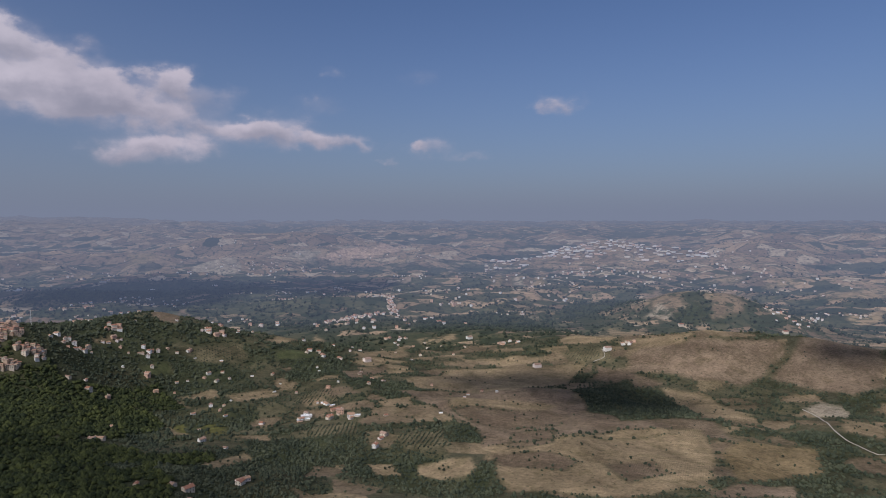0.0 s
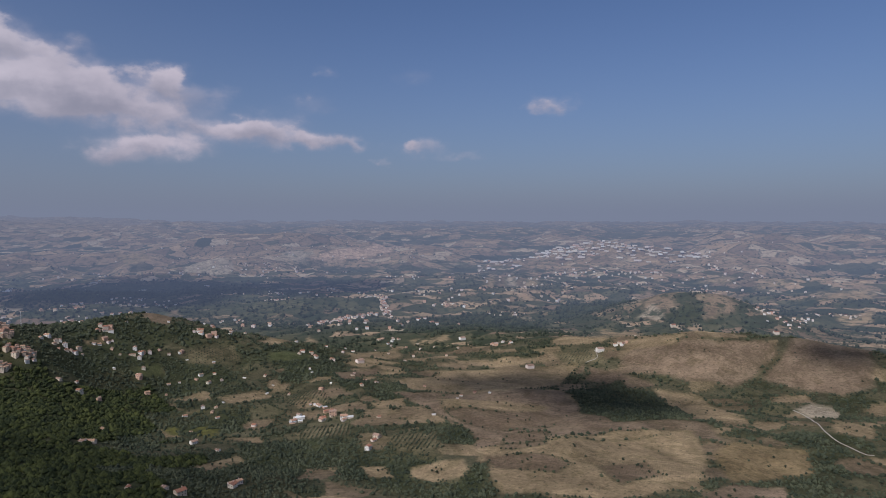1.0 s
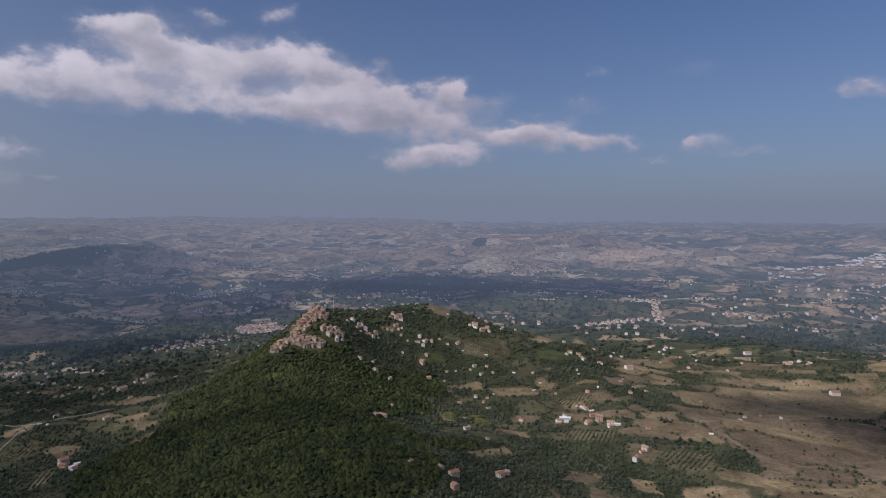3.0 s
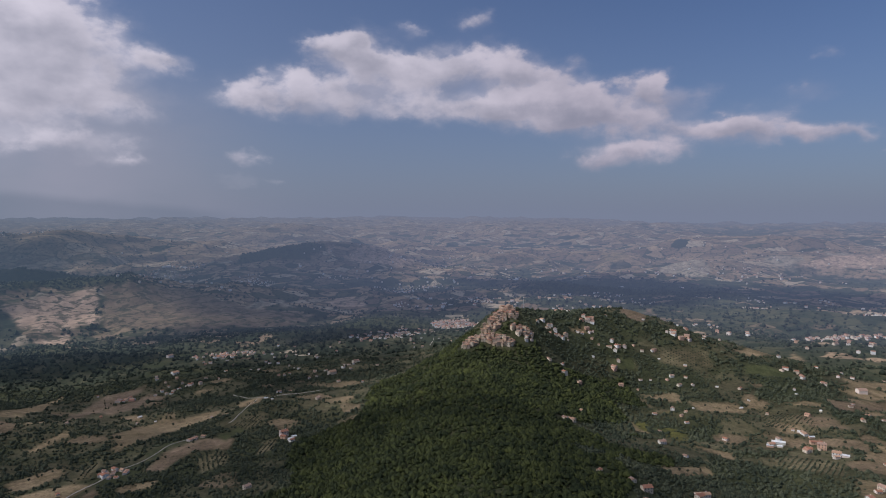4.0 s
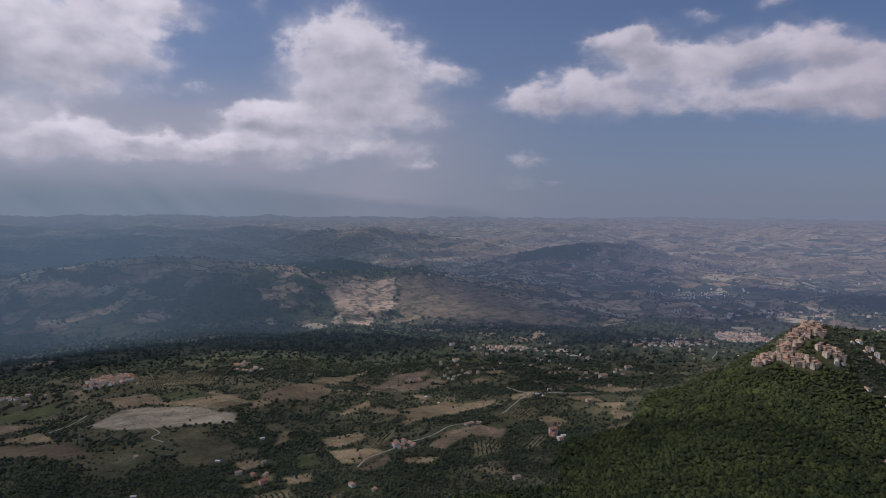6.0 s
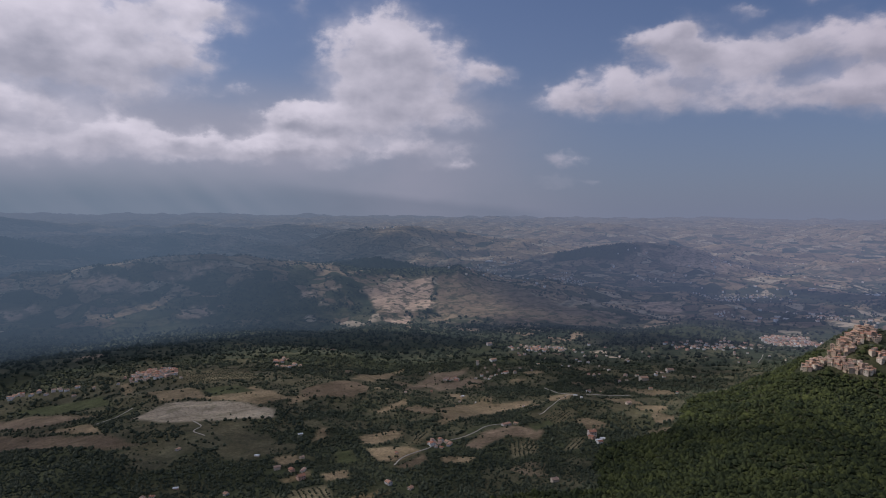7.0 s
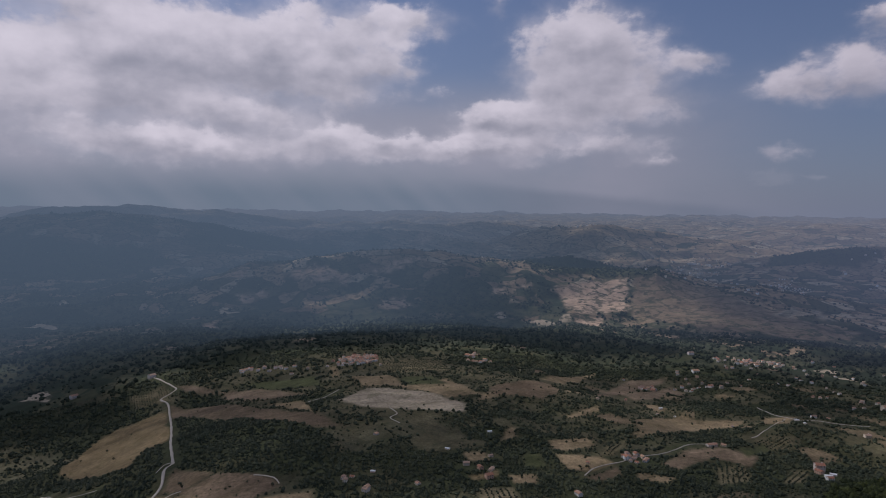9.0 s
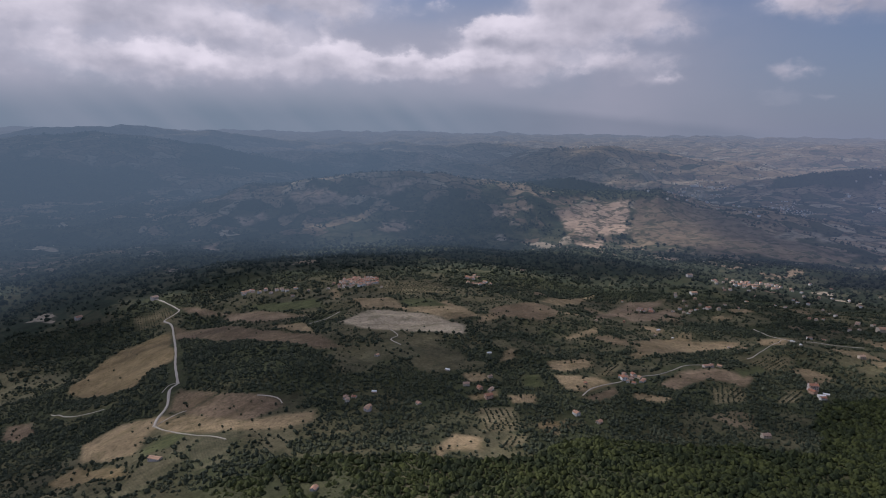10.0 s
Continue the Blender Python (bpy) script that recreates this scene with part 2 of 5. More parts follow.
# One unit of the plan is UNIT metres. Beyond NEAR_R the land is drawn together along the line of sight, so that fifty kilometres fit into five.
UNIT, NEAR_R, PACK = 1.45, 1600.0, 545.0


def packed(r):
    return UNIT * np.minimum(r, NEAR_R) + PACK * np.log1p(np.maximum(r - NEAR_R, 0) * UNIT / PACK)


def land(x, y):
    """Built place of a spot on the land, and the scale there."""
    r = np.maximum(np.hypot(x, y), 1e-6)
    k = packed(r) / r
    return x * k, y * k, EYE_Z - depth(x, y) * k, k


def spot(az, r):
    """Built place and scale for one azimuth and true distance."""
    x, y = polar(np.array([float(az)]), np.array([float(r)]))
    px, py, pz, k = land(x, y)
    return Vector((px[0], py[0], pz[0])), float(k[0])


def cells(x, y, size, seed):
    """Nearest field: two random numbers of it, and the distance to its border."""
    wx = x + 0.12 * size * fbm(x, y, size * 2.2, seed + 50, 2)
    wy = y + 0.12 * size * fbm(x, y, size * 2.2, seed + 60, 2)
    gx, gy = wx / size, wy / size * 1.35
    i0, j0 = np.floor(gx).astype(np.int64), np.floor(gy).astype(np.int64)
    f1, f2 = np.full(x.shape, 9.0), np.full(x.shape, 9.0)
    h1, h2 = np.zeros(x.shape), np.zeros(x.shape)
    for di in (-1, 0, 1):
        for dj in (-1, 0, 1):
            i, j = i0 + di, j0 + dj
            d = np.hypot(i + 0.1 + 0.8 * hash2(i, j, seed) - gx, j + 0.1 + 0.8 * hash2(i, j, seed + 1) - gy)
            near = d < f1
            f2 = np.where(near, f1, np.minimum(f2, d))
            f1 = np.where(near, d, f1)
            h1, h2 = np.where(near, hash2(i, j, seed + 2), h1), np.where(near, hash2(i, j, seed + 3), h2)
    return h1, h2, (f2 - f1) * size * 0.5


# fields and woods that stand out: azimuth, distance, half width across, half depth along the sight
STUBBLE = [
]
PALE = [
    (12.4, 5918, 159, 294), (7.4, 6288, 227, 217),
]
WOODS = [
    (-17.0, 847, 71, 100), (11.7, 590, 66, 37), (19.4, 772, 36, 29), (3.4, 838, 46, 43), (22.5, 941, 44, 18),
    (7.5, 890, 24, 34), (-2.4, 647, 54, 30), (-0.8, 496, 32, 17), (33.6, 613, 72, 134), (-22.9, 1816, 67, 54),
    (-14.0, 2366, 126, 314), (-3.4, 1803, 195, 330), (-32.5, 748, 42, 34), (21.6, 921, 51, 23), (27.7, 1054, 68, 37),
    (23.6, 1066, 59, 36), (11.1, 962, 45, 44), (74.1, 3694, 411, 965), (55.5, 4750, 260, 300), (25.1, 3407, 428, 445),
    (67.4, 1515, 169, 63), (50.0, 1854, 197, 177), (60.2, 987, 72, 55),
]
WOODS_WEST = [
    (101.8, 744, 51, 66), (100.2, 635, 64, 37), (85.2, 2397, 102, 181), (100.3, 4573, 475, 371), (75.2, 3744, 243, 607),
    (117.4, 3720, 554, 365), (103.3, 1300, 217, 54), (77.3, 1266, 188, 77), (90.2, 1783, 563, 322), (62.0, 1344, 112, 84),
    (116.6, 1661, 179, 191), (80.5, 683, 38, 28), (91.9, 592, 66, 23), (74.4, 541, 80, 20), (62.4, 463, 135, 62),
    (92.2, 468, 52, 17), (102.9, 439, 45, 15), (88.9, 394, 43, 16),
]
# plots and their corners: azimuth and distance
FIELDS_WEST_A = [
    ("golden", [(114.9, 1048), (113.04, 1089), (109.79, 1093), (109.21, 1087), (108.9, 832), (110.85, 804), (111.84, 744), (114.2, 773), (116.97, 888), (116.77, 905)]),
    ("wood", [(110.68, 836), (108.97, 813), (108.8, 704), (110.26, 695), (111.26, 729)]),
    ("plough", [(108.35, 666), (104.47, 607), (107.2, 591), (108.9, 614), (108.85, 646)]),
    ("stubble", [(109.63, 579), (107.41, 583), (102.2, 522), (96.68, 536), (96.37, 514), (99.28, 500), (104.95, 508), (108.64, 539)]),
    ("brown", [(104.46, 604), (99.9, 567), (99.39, 549), (102.2, 522), (106.94, 570), (107.52, 591)]),
    ("stubble", [(115.59, 616), (112.74, 635), (109.26, 616), (107.87, 588), (110.04, 569), (110.78, 523), (114.67, 564)]),
    ("meadow", [(110.58, 528), (108.64, 539), (107.03, 521), (108.09, 502), (110.29, 506)]),
]
FIELDS_WEST_B = [
    ("golden", [(117.59, 547), (115.06, 559), (111.57, 503), (111.26, 472), (116.57, 525)]),
    ("plough", [(121.26, 845), (119.43, 824), (118.74, 747), (120.02, 726), (121.12, 747)]),
    ("brown", [(108.91, 1224), (101.41, 1023), (96.94, 922), (101.32, 917), (108.0, 1138)]),
    ("plough", [(109.13, 1124), (104.7, 979), (96.77, 764), (94.2, 695), (96.69, 699), (104.6, 862), (108.83, 996)]),
    ("wood", [(108.45, 1161), (104.78, 1087), (104.48, 997), (108.01, 1116)]),
    ("stubble", [(100.82, 893), (97.64, 877), (96.78, 771), (99.8, 836)]),
    ("meadow", [(103.6, 1108), (97.02, 1047), (95.98, 969), (101.4, 1015)]),
]
FIELDS_WEST_C = [
    ("pale", [(94.98, 845), (92.43, 926), (86.26, 859), (83.49, 794), (83.86, 759), (87.69, 755), (92.8, 778)]),
    ("stubble", [(94.0, 1009), (90.44, 988), (88.85, 901), (92.94, 934)]),
    ("stubble", [(90.39, 909), (85.33, 986), (82.16, 848), (84.7, 828), (86.78, 867)]),
    ("meadow", [(89.92, 965), (86.62, 1003), (85.29, 930), (88.86, 912)]),
    ("stubble", [(82.42, 846), (80.66, 872), (80.38, 843), (82.13, 813)]),
    ("plough", [(81.7, 906), (76.69, 991), (74.67, 941), (76.6, 849), (81.14, 847)]),
    ("stubble", [(77.21, 1018), (72.32, 1269), (72.39, 1212), (75.2, 1008)]),
]
FIELDS_WEST_D = [
    ("stubble", [(74.55, 798), (71.68, 849), (71.41, 825), (74.05, 782)]),
    ("stubble", [(69.19, 728), (67.38, 815), (64.7, 897), (63.55, 872), (60.14, 904), (60.33, 860), (65.06, 783), (68.7, 718)]),
    ("stubble", [(75.91, 681), (72.74, 710), (72.55, 671), (74.38, 650), (75.62, 655)]),
    ("stubble", [(75.1, 635), (71.44, 646), (70.55, 629), (72.34, 599), (74.04, 598)]),
    ("plough", [(72.8, 584), (70.45, 621), (69.93, 598), (71.81, 573)]),
    ("stubble", [(69.01, 613), (65.56, 607), (65.75, 590), (68.74, 593)]),
    ("brown", [(66.96, 636), (64.99, 689), (62.39, 719), (59.42, 713), (59.78, 669), (62.77, 680), (65.36, 627)]),
]
FIELDS_WEST_E = [
    ("grove", [(62.95, 654), (60.2, 671), (59.93, 635), (62.24, 614)]),
    ("grove", [(59.67, 784), (56.78, 813), (57.03, 771), (59.03, 757)]),
    ("meadow", [(61.12, 730), (59.05, 777), (58.61, 749), (60.25, 702)]),
    ("meadow", [(77.83, 627), (76.34, 632), (75.52, 597), (77.52, 593)]),
    ("golden", [(77.1, 511), (74.16, 529), (74.6, 509), (76.56, 493)]),
    ("stubble", [(79.59, 564), (76.74, 578), (76.95, 552), (79.19, 543)]),
    ("stubble", [(85.65, 442), (84.12, 478), (81.55, 472), (81.49, 448), (84.52, 440), (85.25, 428)]),
]
FIELDS_WEST_F = [
    ("stubble", [(80.01, 665), (79.33, 716), (78.36, 709), (78.56, 679)]),
    ("stubble", [(83.4, 613), (81.27, 625), (80.72, 595), (82.85, 589)]),
    ("brown", [(100.63, 398), (99.54, 428), (98.03, 414), (97.7, 392)]),
    ("grove", [(82.73, 533), (79.18, 538), (78.46, 488), (81.58, 482)]),
    ("grove", [(79.04, 480), (77.04, 483), (77.47, 459), (79.98, 456)]),
    ("grove", [(112.18, 1244), (109.57, 1238), (108.91, 1135), (111.98, 1186)]),
    ("grove", [(71.49, 672), (70.09, 702), (70.5, 653), (71.93, 648)]),
]
FIELDS_WEST_G = [
    ("brown", [(70.29, 1015), (66.14, 1177), (64.75, 1120), (68.85, 943)]),
    ("grove", [(57.35, 691), (55.8, 712), (55.76, 652), (57.7, 641)]),
    ("brown", [(72.7, 937), (69.41, 1191), (66.18, 1238), (67.5, 1156), (70.77, 970)]),
    ("stubble", [(58.93, 928), (56.75, 935), (56.96, 868), (58.72, 880)]),
    ("grove", [(92.32, 1162), (85.95, 1185), (84.85, 1049), (90.47, 1031)]),
    ("stubble", [(95.83, 1131), (95.08, 1138), (94.9, 1003), (95.51, 1013)]),
    ("golden", [(83.29, 558), (80.27, 576), (80.24, 559), (82.76, 549)]),
]
FIELDS_EAST_A = [
    ("brown", [(4.41, 837), (-3.94, 863), (-11.13, 899), (-16.1, 734), (-23.51, 766), (-24.86, 690), (-20.83, 707), (-11.16, 628), (-3.95, 607), (-2.9, 662)]),
    ("stubble", [(-11.63, 846), (-14.11, 918), (-15.59, 846), (-13.64, 801)]),
    ("stubble", [(8.51, 1054), (6.46, 1094), (3.36, 1091), (6.46, 1032)]),
    ("plough", [(11.58, 852), (8.54, 856), (7.52, 824), (10.07, 813)]),
    ("brown", [(-16.6, 1084), (-17.92, 1142), (-22.04, 1149), (-28.02, 1154), (-28.65, 1102), (-27.27, 1038), (-25.61, 999), (-21.2, 1024), (-17.0, 1046)]),
    ("brown", [(-28.47, 1071), (-29.24, 1117), (-35.46, 1805), (-35.57, 1012), (-33.16, 987), (-30.1, 1016), (-27.69, 1030)]),
    ("pale", [(-30.15, 919), (-31.11, 958), (-32.81, 948), (-33.65, 880), (-30.95, 888)]),
]
FIELDS_EAST_B = [
    ("stubble", [(-4.47, 606), (-11.67, 637), (-16.11, 692), (-22.19, 728), (-23.65, 650), (-22.73, 537), (-16.19, 488), (-6.05, 487), (-3.85, 568)]),
    ("plough", [(-15.18, 570), (-18.54, 593), (-20.06, 566), (-17.14, 530)]),
    ("plough", [(-4.47, 585), (-9.14, 585), (-12.79, 566), (-11.19, 540), (-5.52, 549)]),
    ("golden", [(-24.01, 640), (-25.72, 697), (-31.41, 700), (-31.92, 632), (-25.36, 561)]),
    ("plough", [(-0.81, 731), (-3.42, 754), (-9.11, 771), (-11.25, 735), (-10.65, 690), (-6.03, 663), (-2.38, 689)]),
    ("stubble", [(0.24, 815), (-6.02, 806), (-10.38, 791), (-9.11, 768), (-0.81, 741)]),
    ("stubble", [(3.63, 922), (-1.86, 1051), (-9.08, 1078), (-13.2, 1103), (-11.12, 948), (-6.02, 853), (2.85, 853)]),
]
FIELDS_EAST_C = [
    ("stubble", [(-10.33, 1258), (-15.02, 1701), (-18.37, 1636), (-15.04, 1192), (-11.09, 1195)]),
    ("stubble", [(-16.0, 1211), (-22.03, 1179), (-20.7, 1121), (-17.45, 1131)]),
    ("plough", [(9.54, 960), (5.43, 1035), (4.82, 990), (8.53, 897)]),
    ("stubble", [(8.5, 1128), (3.35, 1323), (3.56, 1151), (7.49, 1084)]),
    ("stubble", [(2.25, 554), (-2.38, 574), (-3.22, 531), (0.26, 520), (2.47, 531)]),
    ("plough", [(-6.29, 651), (-10.4, 671), (-10.15, 608), (-6.56, 597)]),
    ("stubble", [(7.06, 556), (4.46, 554), (3.31, 526), (6.03, 521)]),
]
FIELDS_EAST_D = [
    ("meadow", [(26.37, 938), (23.79, 964), (23.29, 935), (25.97, 918)]),
    ("yellow", [(24.13, 788), (20.76, 801), (18.35, 762), (19.42, 690), (23.06, 714)]),
    ("stubble", [(19.35, 840), (15.53, 878), (14.47, 844), (18.42, 807)]),
    ("stubble", [(24.02, 746), (22.37, 757), (22.08, 702), (23.6, 696)]),
    ("stubble", [(21.55, 554), (17.55, 611), (17.0, 583), (20.41, 536)]),
    ("grove", [(13.13, 685), (11.12, 712), (8.21, 697), (7.97, 638), (11.64, 644)]),
    ("wood", [(19.85, 774), (17.48, 787), (17.42, 712), (19.41, 697)]),
]
FIELDS_EAST_E = [
    ("wood", [(17.54, 658), (7.55, 657), (6.95, 590), (11.67, 575), (17.08, 604)]),
    ("wood", [(-3.43, 556), (-5.1, 572), (-3.96, 492), (0.26, 476), (-2.38, 516)]),
    ("wood", [(14.53, 932), (11.55, 996), (8.93, 998), (11.06, 903), (14.05, 897)]),
    ("wood", [(23.83, 915), (19.3, 942), (20.17, 870), (23.42, 881)]),
    ("wood", [(-12.13, 905), (-16.53, 1000), (-18.45, 926), (-16.1, 745), (-13.15, 769)]),
    ("stubble", [(29.95, 987), (27.95, 1016), (27.35, 1002), (29.18, 979)]),
    ("stubble", [(-3.94, 1123), (-7.55, 1129), (-8.57, 1102), (-4.97, 1073)]),
]
FIELDS_EAST_F = [
    ("grove", [(4.44, 632), (0.24, 662), (-0.8, 599), (3.4, 585)]),
    ("grove", [(-11.09, 1157), (-15.04, 1154), (-15.54, 1100), (-11.6, 1105)]),
    ("brown", [(-22.74, 520), (-25.37, 556), (-29.53, 580), (-30.34, 553), (-23.2, 506)]),
    ("stubble", [(15.94, 1087), (11.51, 1568), (10.52, 1457), (14.49, 1071)]),
    ("stubble", [(2.31, 1400), (-1.34, 1405), (-1.6, 1343), (1.79, 1330)]),
    ("meadow", [(15.48, 1010), (11.53, 1088), (11.54, 1008), (15.0, 984)]),
    ("grove", [(14.06, 876), (10.06, 856), (9.57, 796), (13.59, 791)]),
]
FIELDS_EAST_G = [
    ("stubble", [(13.09, 806), (11.08, 820), (10.33, 795), (12.35, 773)]),
    ("grove", [(22.45, 997), (17.85, 1029), (17.41, 979), (21.58, 955)]),
    ("plough", [(-14.08, 1098), (-16.52, 1032), (-19.84, 987), (-17.02, 945), (-13.61, 1017)]),
    ("stubble", [(-19.85, 963), (-23.03, 956), (-26.51, 831), (-23.51, 791), (-20.33, 898)]),
    ("brown", [(24.99, 1132), (22.81, 2505), (22.16, 2221), (22.84, 1081), (24.37, 1074)]),
    ("stubble", [(-32.47, 878), (-35.66, 825), (-35.69, 779), (-32.87, 780)]),
]
FAR_EAST_A = [
    ("pale", [(-17.78, 1832), (-19.03, 1920), (-20.65, 1823), (-19.74, 1802)]),
    ("brown", [(-17.76, 2752), (-19.24, 3108), (-21.18, 1885), (-20.74, 1816), (-18.34, 1864)]),
    ("brown", [(-23.23, 1864), (-24.59, 3084), (-26.38, 2998), (-25.48, 1879), (-23.68, 1816)]),
    ("wood", [(-20.19, 1842), (-21.98, 1912), (-23.62, 1880), (-22.47, 1752), (-20.66, 1762)]),
    ("stubble", [(-4.18, 2943), (-4.69, 3982), (-5.57, 3992), (-5.16, 2903)]),
    ("plough", [(-5.16, 2903), (-5.57, 3992), (-6.49, 3604), (-6.24, 3347)]),
    ("pale", [(-6.24, 3347), (-6.49, 3604), (-7.25, 3608), (-7.11, 3396)]),
]
FAR_EAST_B = [
    ("plough", [(-7.11, 3396), (-7.25, 3608), (-8.27, 3904), (-8.28, 3431)]),
    ("stubble", [(-8.28, 3431), (-8.27, 3904), (-9.28, 3874), (-9.54, 3158)]),
    ("pale", [(22.3, 4754), (20.94, 6116), (17.72, 4973), (18.11, 4253)]),
    ("pale", [(13.4, 5560), (12.16, 6146), (11.32, 5743), (12.17, 5598)]),
    ("bare", [(11.43, 5642), (7.39, 6537), (2.27, 10444), (4.33, 6079), (8.42, 5623)]),
    ("stubble", [(-22.83, 4008), (-24.99, 4277), (-26.67, 4288), (-25.0, 3945)]),
    ("stubble", [(-26.68, 3846), (-29.1, 4044), (-29.89, 3944), (-27.92, 3778)]),
]
FAR_EAST_C = [
    ("stubble", [(-32.61, 2412), (-35.39, 2704), (-35.41, 2380), (-33.37, 2255)]),
    ("stubble", [(-31.07, 3596), (-35.33, 3868), (-35.36, 3194), (-31.84, 2820)]),
    ("stubble", [(26.96, 6238), (24.86, 7111), (24.45, 5909), (26.15, 5820)]),
    ("stubble", [(30.56, 5337), (28.99, 6165), (29.22, 4896), (30.2, 4575)]),
]
FAR_NORTH_A = [
    ("bare", [(75.98, 2528), (72.85, 2670), (69.7, 2724), (69.58, 2278), (72.91, 2231), (75.08, 2315)]),
    ("bare", [(81.88, 2471), (80.6, 2498), (80.14, 2426), (81.53, 2418)]),
    ("bare", [(79.1, 2517), (77.75, 2545), (77.45, 2500), (78.73, 2472)]),
    ("bare", [(74.4, 2179), (71.62, 2216), (72.06, 1962)]),
    ("brown", [(69.35, 2700), (63.32, 2765), (57.42, 2323), (52.33, 2222), (54.89, 2033), (62.38, 2010), (69.41, 2225)]),
    ("pale", [(58.43, 2313), (57.17, 2624), (56.31, 2515), (56.82, 2302)]),
    ("pale", [(56.01, 2643), (55.15, 2631), (54.28, 2348), (55.4, 2363)]),
]
FAR_NORTH_B = [
    ("bare", [(51.72, 2583), (49.24, 2835), (47.59, 2538), (50.79, 2465)]),
    ("pale", [(66.61, 2868), (65.21, 4712), (63.31, 4392), (63.8, 4341)]),
    ("bare", [(49.76, 4484), (48.73, 4766), (44.1, 5638), (40.53, 5587), (45.12, 4103)]),
    ("bare", [(51.51, 4741), (50.79, 4790), (50.53, 4639), (51.2, 4529)]),
]
FAR_WEST_A = [
    ("bare", [(105.72, 2727), (103.4, 2805), (102.75, 2697), (104.68, 2660)]),
    ("bare", [(100.32, 2648), (97.58, 2719), (94.18, 2591), (94.37, 2479), (98.51, 2555)]),
    ("bare", [(93.07, 2601), (89.38, 2745), (86.78, 2755), (91.85, 2572)]),
    ("bare", [(92.42, 2299), (89.36, 2379), (88.76, 2282), (90.84, 2225)]),
    ("bare", [(106.97, 2047), (105.74, 2157), (105.23, 1947)]),
    ("bare", [(104.27, 2499), (101.66, 2521), (101.0, 2471), (103.42, 2421)]),
    ("bare", [(103.0, 7649), (97.63, 9680), (95.05, 8638), (96.68, 5129), (101.23, 5064)]),
]
FAR_WEST_B = [
    ("brown", [(111.02, 4017), (108.73, 4138), (107.15, 3902), (109.9, 3884)]),
    ("bare", [(89.42, 5101), (85.93, 8248), (84.91, 7958), (87.92, 4947)]),
]
PLOTS = FIELDS_WEST_A + FIELDS_WEST_B + FIELDS_WEST_C + FIELDS_WEST_D + FIELDS_WEST_E + FIELDS_WEST_F + FIELDS_WEST_G + FIELDS_EAST_A + FIELDS_EAST_B + FIELDS_EAST_C + FIELDS_EAST_D + FIELDS_EAST_E + FIELDS_EAST_F + FIELDS_EAST_G + FAR_EAST_A + FAR_EAST_B + FAR_EAST_C + FAR_NORTH_A + FAR_NORTH_B + FAR_WEST_A + FAR_WEST_B


def plots(x, y, kinds, ragged=7.0):
    """How far inside the plots of these kinds a spot lies, 0 to 1 over their borders."""
    total = np.zeros(x.shape)
    r = np.hypot(x, y)
    wave = ragged * (0.4 + r / 1500)
    wx, wy = x + wave * fbm(x, y, 75, 301, 4), y + wave * fbm(x, y, 75, 311, 4)
    for kind, corners in PLOTS:
        if kind not in kinds:
            continue
        p = np.array([polar(a, c) for a, c in corners])
        soft = 2.2 + 0.004 * float(np.hypot(*p.mean(0)))
        lo, hi = p.min(0) - 40, p.max(0) + 40
        m = (wx > lo[0]) & (wx < hi[0]) & (wy > lo[1]) & (wy < hi[1])
        if not m.any():
            continue
        u, v = wx[m], wy[m]
        inside, gap = np.zeros(u.shape, bool), np.full(u.shape, 1e9)
        for (ax, ay), (bx, by) in zip(p, np.roll(p, -1, 0)):
            ex, ey = bx - ax, by - ay
            f = np.clip(((u - ax) * ex + (v - ay) * ey) / (ex * ex + ey * ey + 1e-9), 0, 1)
            gap = np.minimum(gap, np.hypot(u - ax - f * ex, v - ay - f * ey))
            crosses = ((ay > v) != (by > v)) & (u < ex * (v - ay) / (ey if abs(ey) > 1e-9 else 1e-9) + ax)
            inside ^= crosses
        total[m] = np.maximum(total[m], smooth(np.where(inside, gap, -gap), -soft, soft))
    return total


def patches(x, y, rows, ragged=0.13):
    """1 inside the given fields, falling to 0 over their uneven borders."""
    total = np.zeros(x.shape)
    wave = ragged * fbm(x, y, 60, 131, 3) + 0.12 * fbm(x, y, 240, 137, 2)
    for az, pr, wide, along in rows:
        a = radians(az)
        across = (x * math.cos(a) + y * math.sin(a)) / wide
        ahead = (-x * math.sin(a) + y * math.cos(a) - pr) / along
        lean = 0.35 * math.sin(pr * 7.3 + az)
        across, ahead = across + lean * ahead, ahead - lean * across
        q = (np.abs(across) ** 5 + np.abs(ahead) ** 5) ** 0.2
        total = np.maximum(total, smooth(-(q + wave), -1.06, -0.94))
    return total


WOODS_FAR = [(54.0, 4700, 240, 180), (75, 3600, 260, 200)]
# the wooded spur
SPUR = [(33, 430, 150, 250), (36, 720, 95, 170), (44, 480, 110, 130), (27, 760, 70, 120), (38.5, 850, 60, 60), (22, 500, 70, 110), (60, 430, 130, 75), (75, 400, 60, 40), (42, 700, 80, 170), (47, 560, 80, 150), (41, 860, 50, 90), (88, 395, 110, 42), (101, 400, 45, 26)]


def spread(x, y, rows):
    total = np.zeros(x.shape)
    for az, pr, wide, along, much in rows:
        a = radians(az)
        across = x * math.cos(a) + y * math.sin(a)
        ahead = -x * math.sin(a) + y * math.cos(a) - pr
        total += much * np.exp(-0.5 * ((across / wide) ** 2 + (ahead / along) ** 2))
    return total


